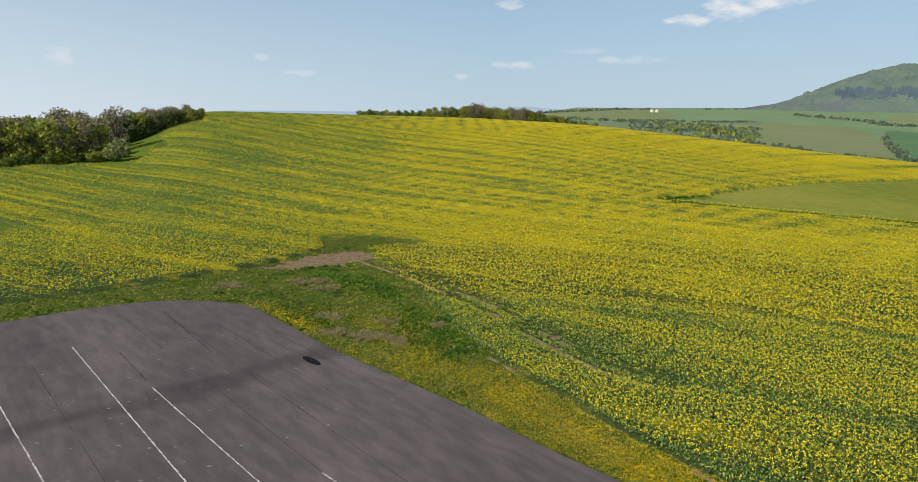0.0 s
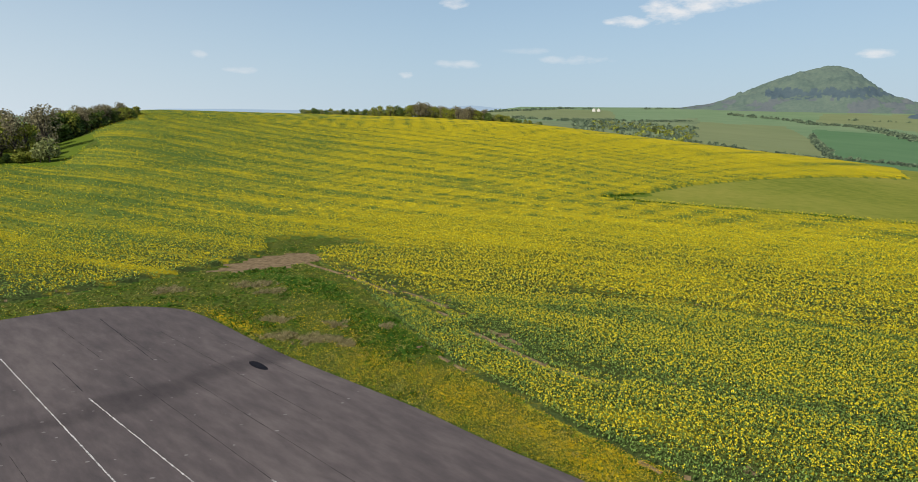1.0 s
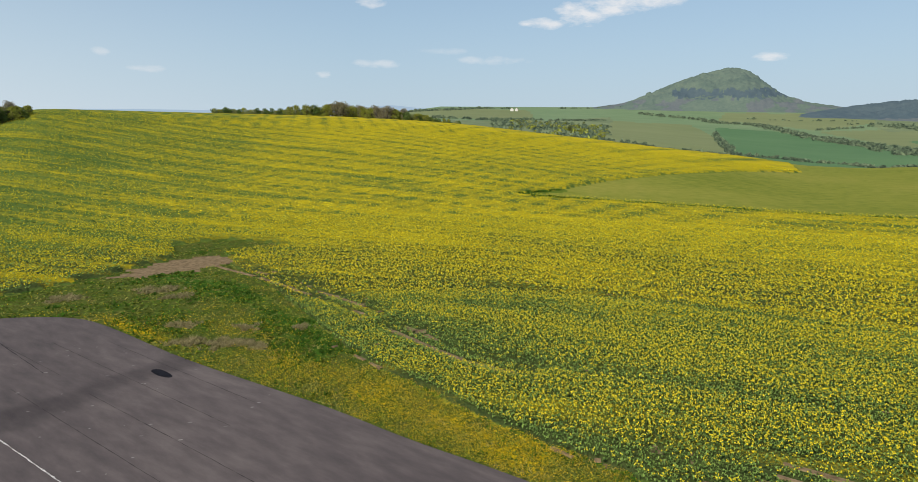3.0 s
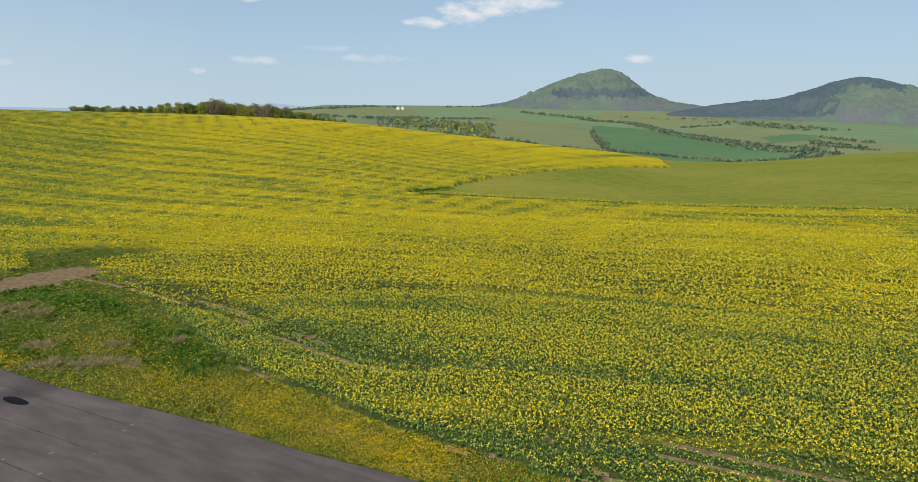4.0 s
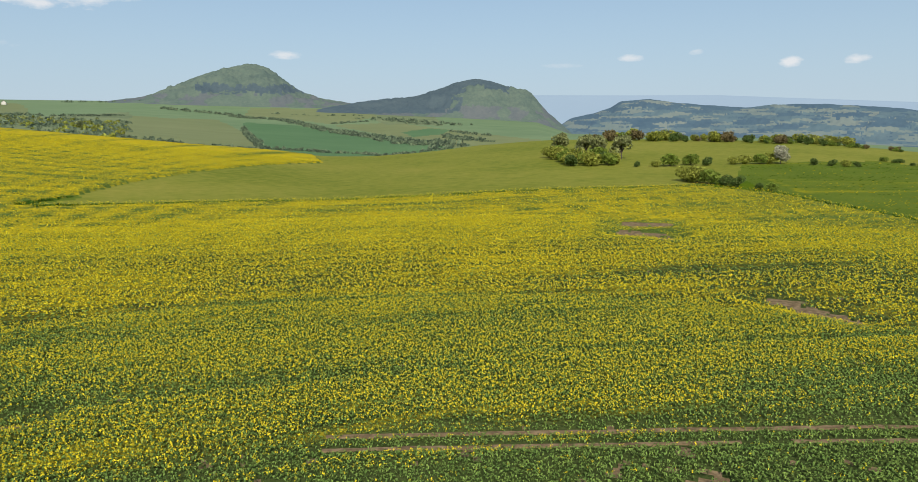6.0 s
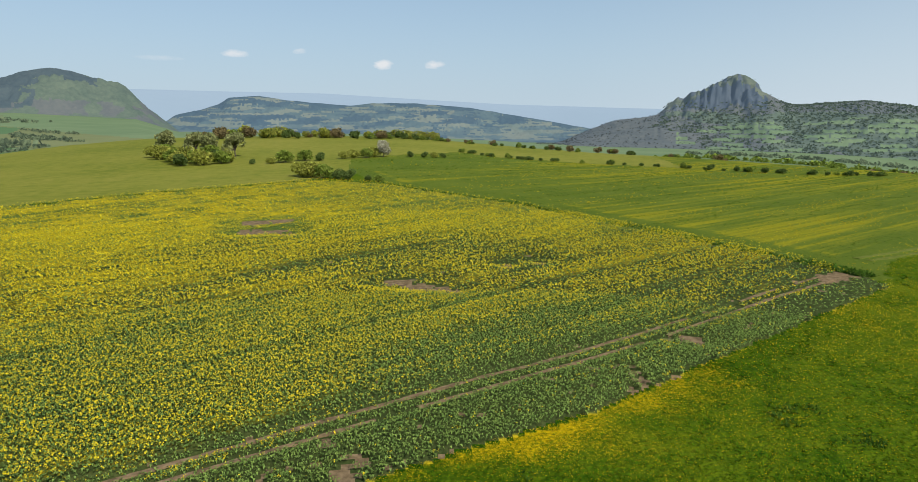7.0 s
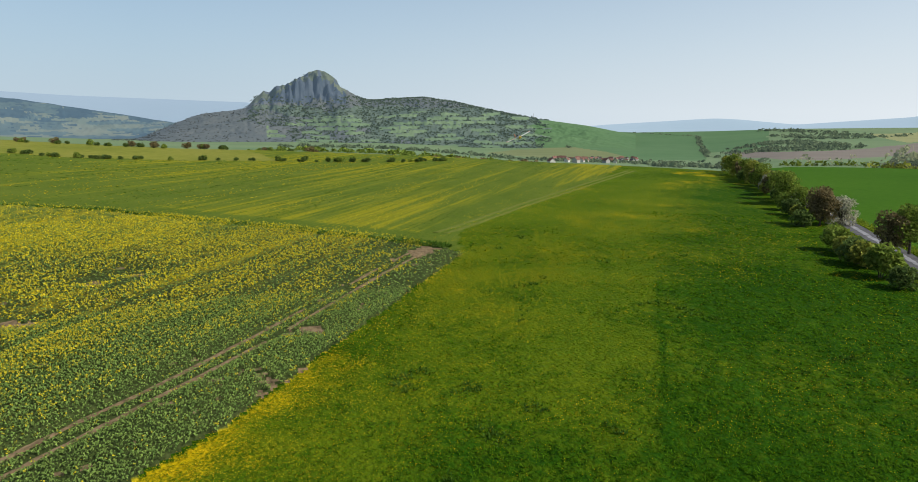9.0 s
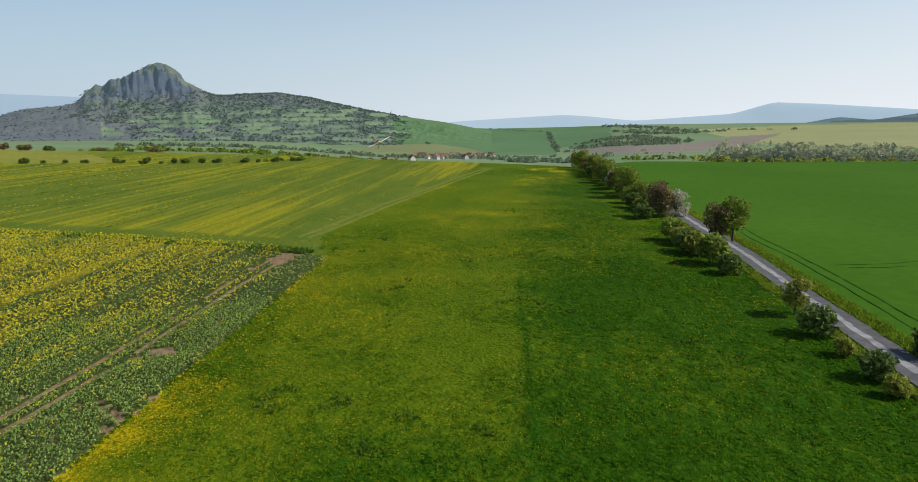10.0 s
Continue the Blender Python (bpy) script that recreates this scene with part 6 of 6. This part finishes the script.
def aeroplane():
    root = tagged(new("model_aeroplane"), "white model aeroplane with orange tail and yellow nose, in flight", "model aeroplane")
    bm = bmesh.new()
    tube(bm, [(0.78, 0.05, 0.05, 0), (0.70, 0.09, 0.09, 0), (0.35, 0.12, 0.15, 0.02), (0.0, 0.12, 0.15, 0.02), (-0.45, 0.07, 0.08, 0.03), (-0.95, 0.025, 0.035, 0.05)])
    part("fuselage", bm, white_skin, root)
    bm = bmesh.new()
    tube(bm, [(0.82, 0.045, 0.045, 0), (0.74, 0.098, 0.098, 0), (0.60, 0.108, 0.115, 0.003)])
    part("cowling", bm, yellow_skin, root, "yellow engine cowling")
    bm = bmesh.new()
    tube(bm, [(0.34, 0.06, 0.02, 0.16), (0.2, 0.09, 0.09, 0.17), (-0.1, 0.08, 0.08, 0.16), (-0.3, 0.04, 0.02, 0.12)])
    part("canopy", bm, black_part, root, "dark cockpit canopy")
    for s in (-1, 1):
        bm = bmesh.new()
        blade_wing(bm, (0.34, s * 0.08, 0.02), (0.28, s * 1.05, 0.09), 0.36, 0.24, 0.06)
        wing = part("wing", bm, white_skin, root)
        bm = bmesh.new()
        blade_wing(bm, (0.285, s * 0.86, 0.079), (0.272, s * 1.07, 0.094), 0.275, 0.245, 0.075)
        part("wing_tip", bm, orange_skin, wing, "orange wing tip")
        bm = bmesh.new()
        blade_wing(bm, (-0.72, s * 0.02, 0.06), (-0.78, s * 0.4, 0.06), 0.2, 0.13, 0.03)
        part("tailplane", bm, orange_skin, root, "orange tailplane")
        bm = bmesh.new()
        stick(bm, (0.3, s * 0.1, -0.1), (0.34, s * 0.24, -0.3), 0.012, 0.01, 6)
        leg = part("undercarriage_leg", bm, black_part, root)
        bm = bmesh.new()
        bmesh.ops.create_cone(bm, cap_ends=True, segments=14, radius1=0.06, radius2=0.06, depth=0.035, matrix=Matrix.Translation((0.34, s * 0.255, -0.3)) @ Matrix.Rotation(math.pi / 2, 4, "X"))
        part("wheel", bm, black_part, leg)
    bm = bmesh.new()
    blade_wing(bm, (-0.68, 0, 0.06), (-0.84, 0, 0.40), 0.26, 0.14, 0.03)
    part("fin", bm, orange_skin, root, "orange tail fin")
    bm = bmesh.new()
    for s in (-1, 1):
        blade_wing(bm, (0.85, 0, 0), (0.85, s * 0.03, s * 0.2), 0.03, 0.02, 0.01)
    part("propeller", bm, black_part, root)
    return root


plane = aeroplane()
plane.matrix_basis = pose(5.37 + 0.8269 * 62, 0.95 - 0.5611 * 62, 21.57 - 0.0382 * 62, 24, -6, 158) @ Matrix.Scale(1.15, 4)

# ---------------- small things far off ----------------
grey_wood = mat("weathered_wood", ((0.110, 0.095, 0.075), (0.200, 0.175, 0.140)), 2.0, 0.9)


def raised_hide():
    root = tagged(new("raised_hide"), "weathered wooden hunting hide on tall legs beside a field", "hunting hide")
    for x in (-1, 1):
        for y in (-1, 1):
            bm = bmesh.new()
            stick(bm, (x * 1.3, y * 1.3, -0.3), (x * 0.9, y * 0.9, 5.0), 0.12, 0.10)
            part("leg", bm, grey_wood, root)
    bm = bmesh.new()
    bmesh.ops.create_cube(bm, size=1, matrix=Matrix.Translation((0, 0, 6.0)) @ Matrix.Diagonal((2.2, 2.2, 2.0, 1)))
    part("cabin", bm, grey_wood, root)
    bm = bmesh.new()
    bmesh.ops.create_cone(bm, cap_ends=True, segments=4, radius1=2.0, radius2=0.2, depth=0.8, matrix=Matrix.Translation((0, 0, 7.4)) @ Matrix.Rotation(math.pi / 4, 4, "Z"))
    part("roof", bm, roofs[1], root)
    bm = bmesh.new()
    for y in (-0.3, 0.3):
        stick(bm, (1.9, y, -0.2), (1.0, y, 5.1), 0.05, 0.05)
    part("ladder", bm, grey_wood, root)
    return root


hide = raised_hide()
hx, hy = 560 * math.sin(radians(98.7)), 560 * math.cos(radians(98.7))
hide.matrix_basis = pose(hx, hy, ground_z(hx, hy), 0, 0, 30)
bm_mast = bmesh.new()
mast = tagged(new("radio_mast"), "thin steel radio mast on the hill's shoulder", "radio mast")
mx, my = 2290 * math.sin(radians(125.3)), 2290 * math.cos(radians(125.3))
stick(bm_mast, (0, 0, -10), (0, 0, 24), 0.8, 0.3)
part("pole", bm_mast, grey_wood, mast)
for h in (8, 14, 20):
    bm_mast = bmesh.new()
    stick(bm_mast, (-2, 0, h), (2, 0, h), 0.25, 0.25)
    part("cross_arm", bm_mast, grey_wood, mast)
mast.matrix_basis = pose(mx, my, EYE + 2290 * math.tan(radians(-0.75)))
for az, r in ((16.2, 2150), (16.6, 2160)):
    bx, by = r * math.sin(radians(az)), r * math.cos(radians(az))
    keep = HOUSES[0].scale.copy()
    HOUSES[0].scale = (1, 1, 1)
    barn = copy_thing(HOUSES[0], pose(bx, by, ground_z(bx, by), 0, 0, 70) @ Matrix.Scale(1.3, 4))
    HOUSES[0].scale = keep
    barn.name = "barn"
    tagged(barn, "lone white farm building on the far fields", "barn", "farm buildings on the far fields")
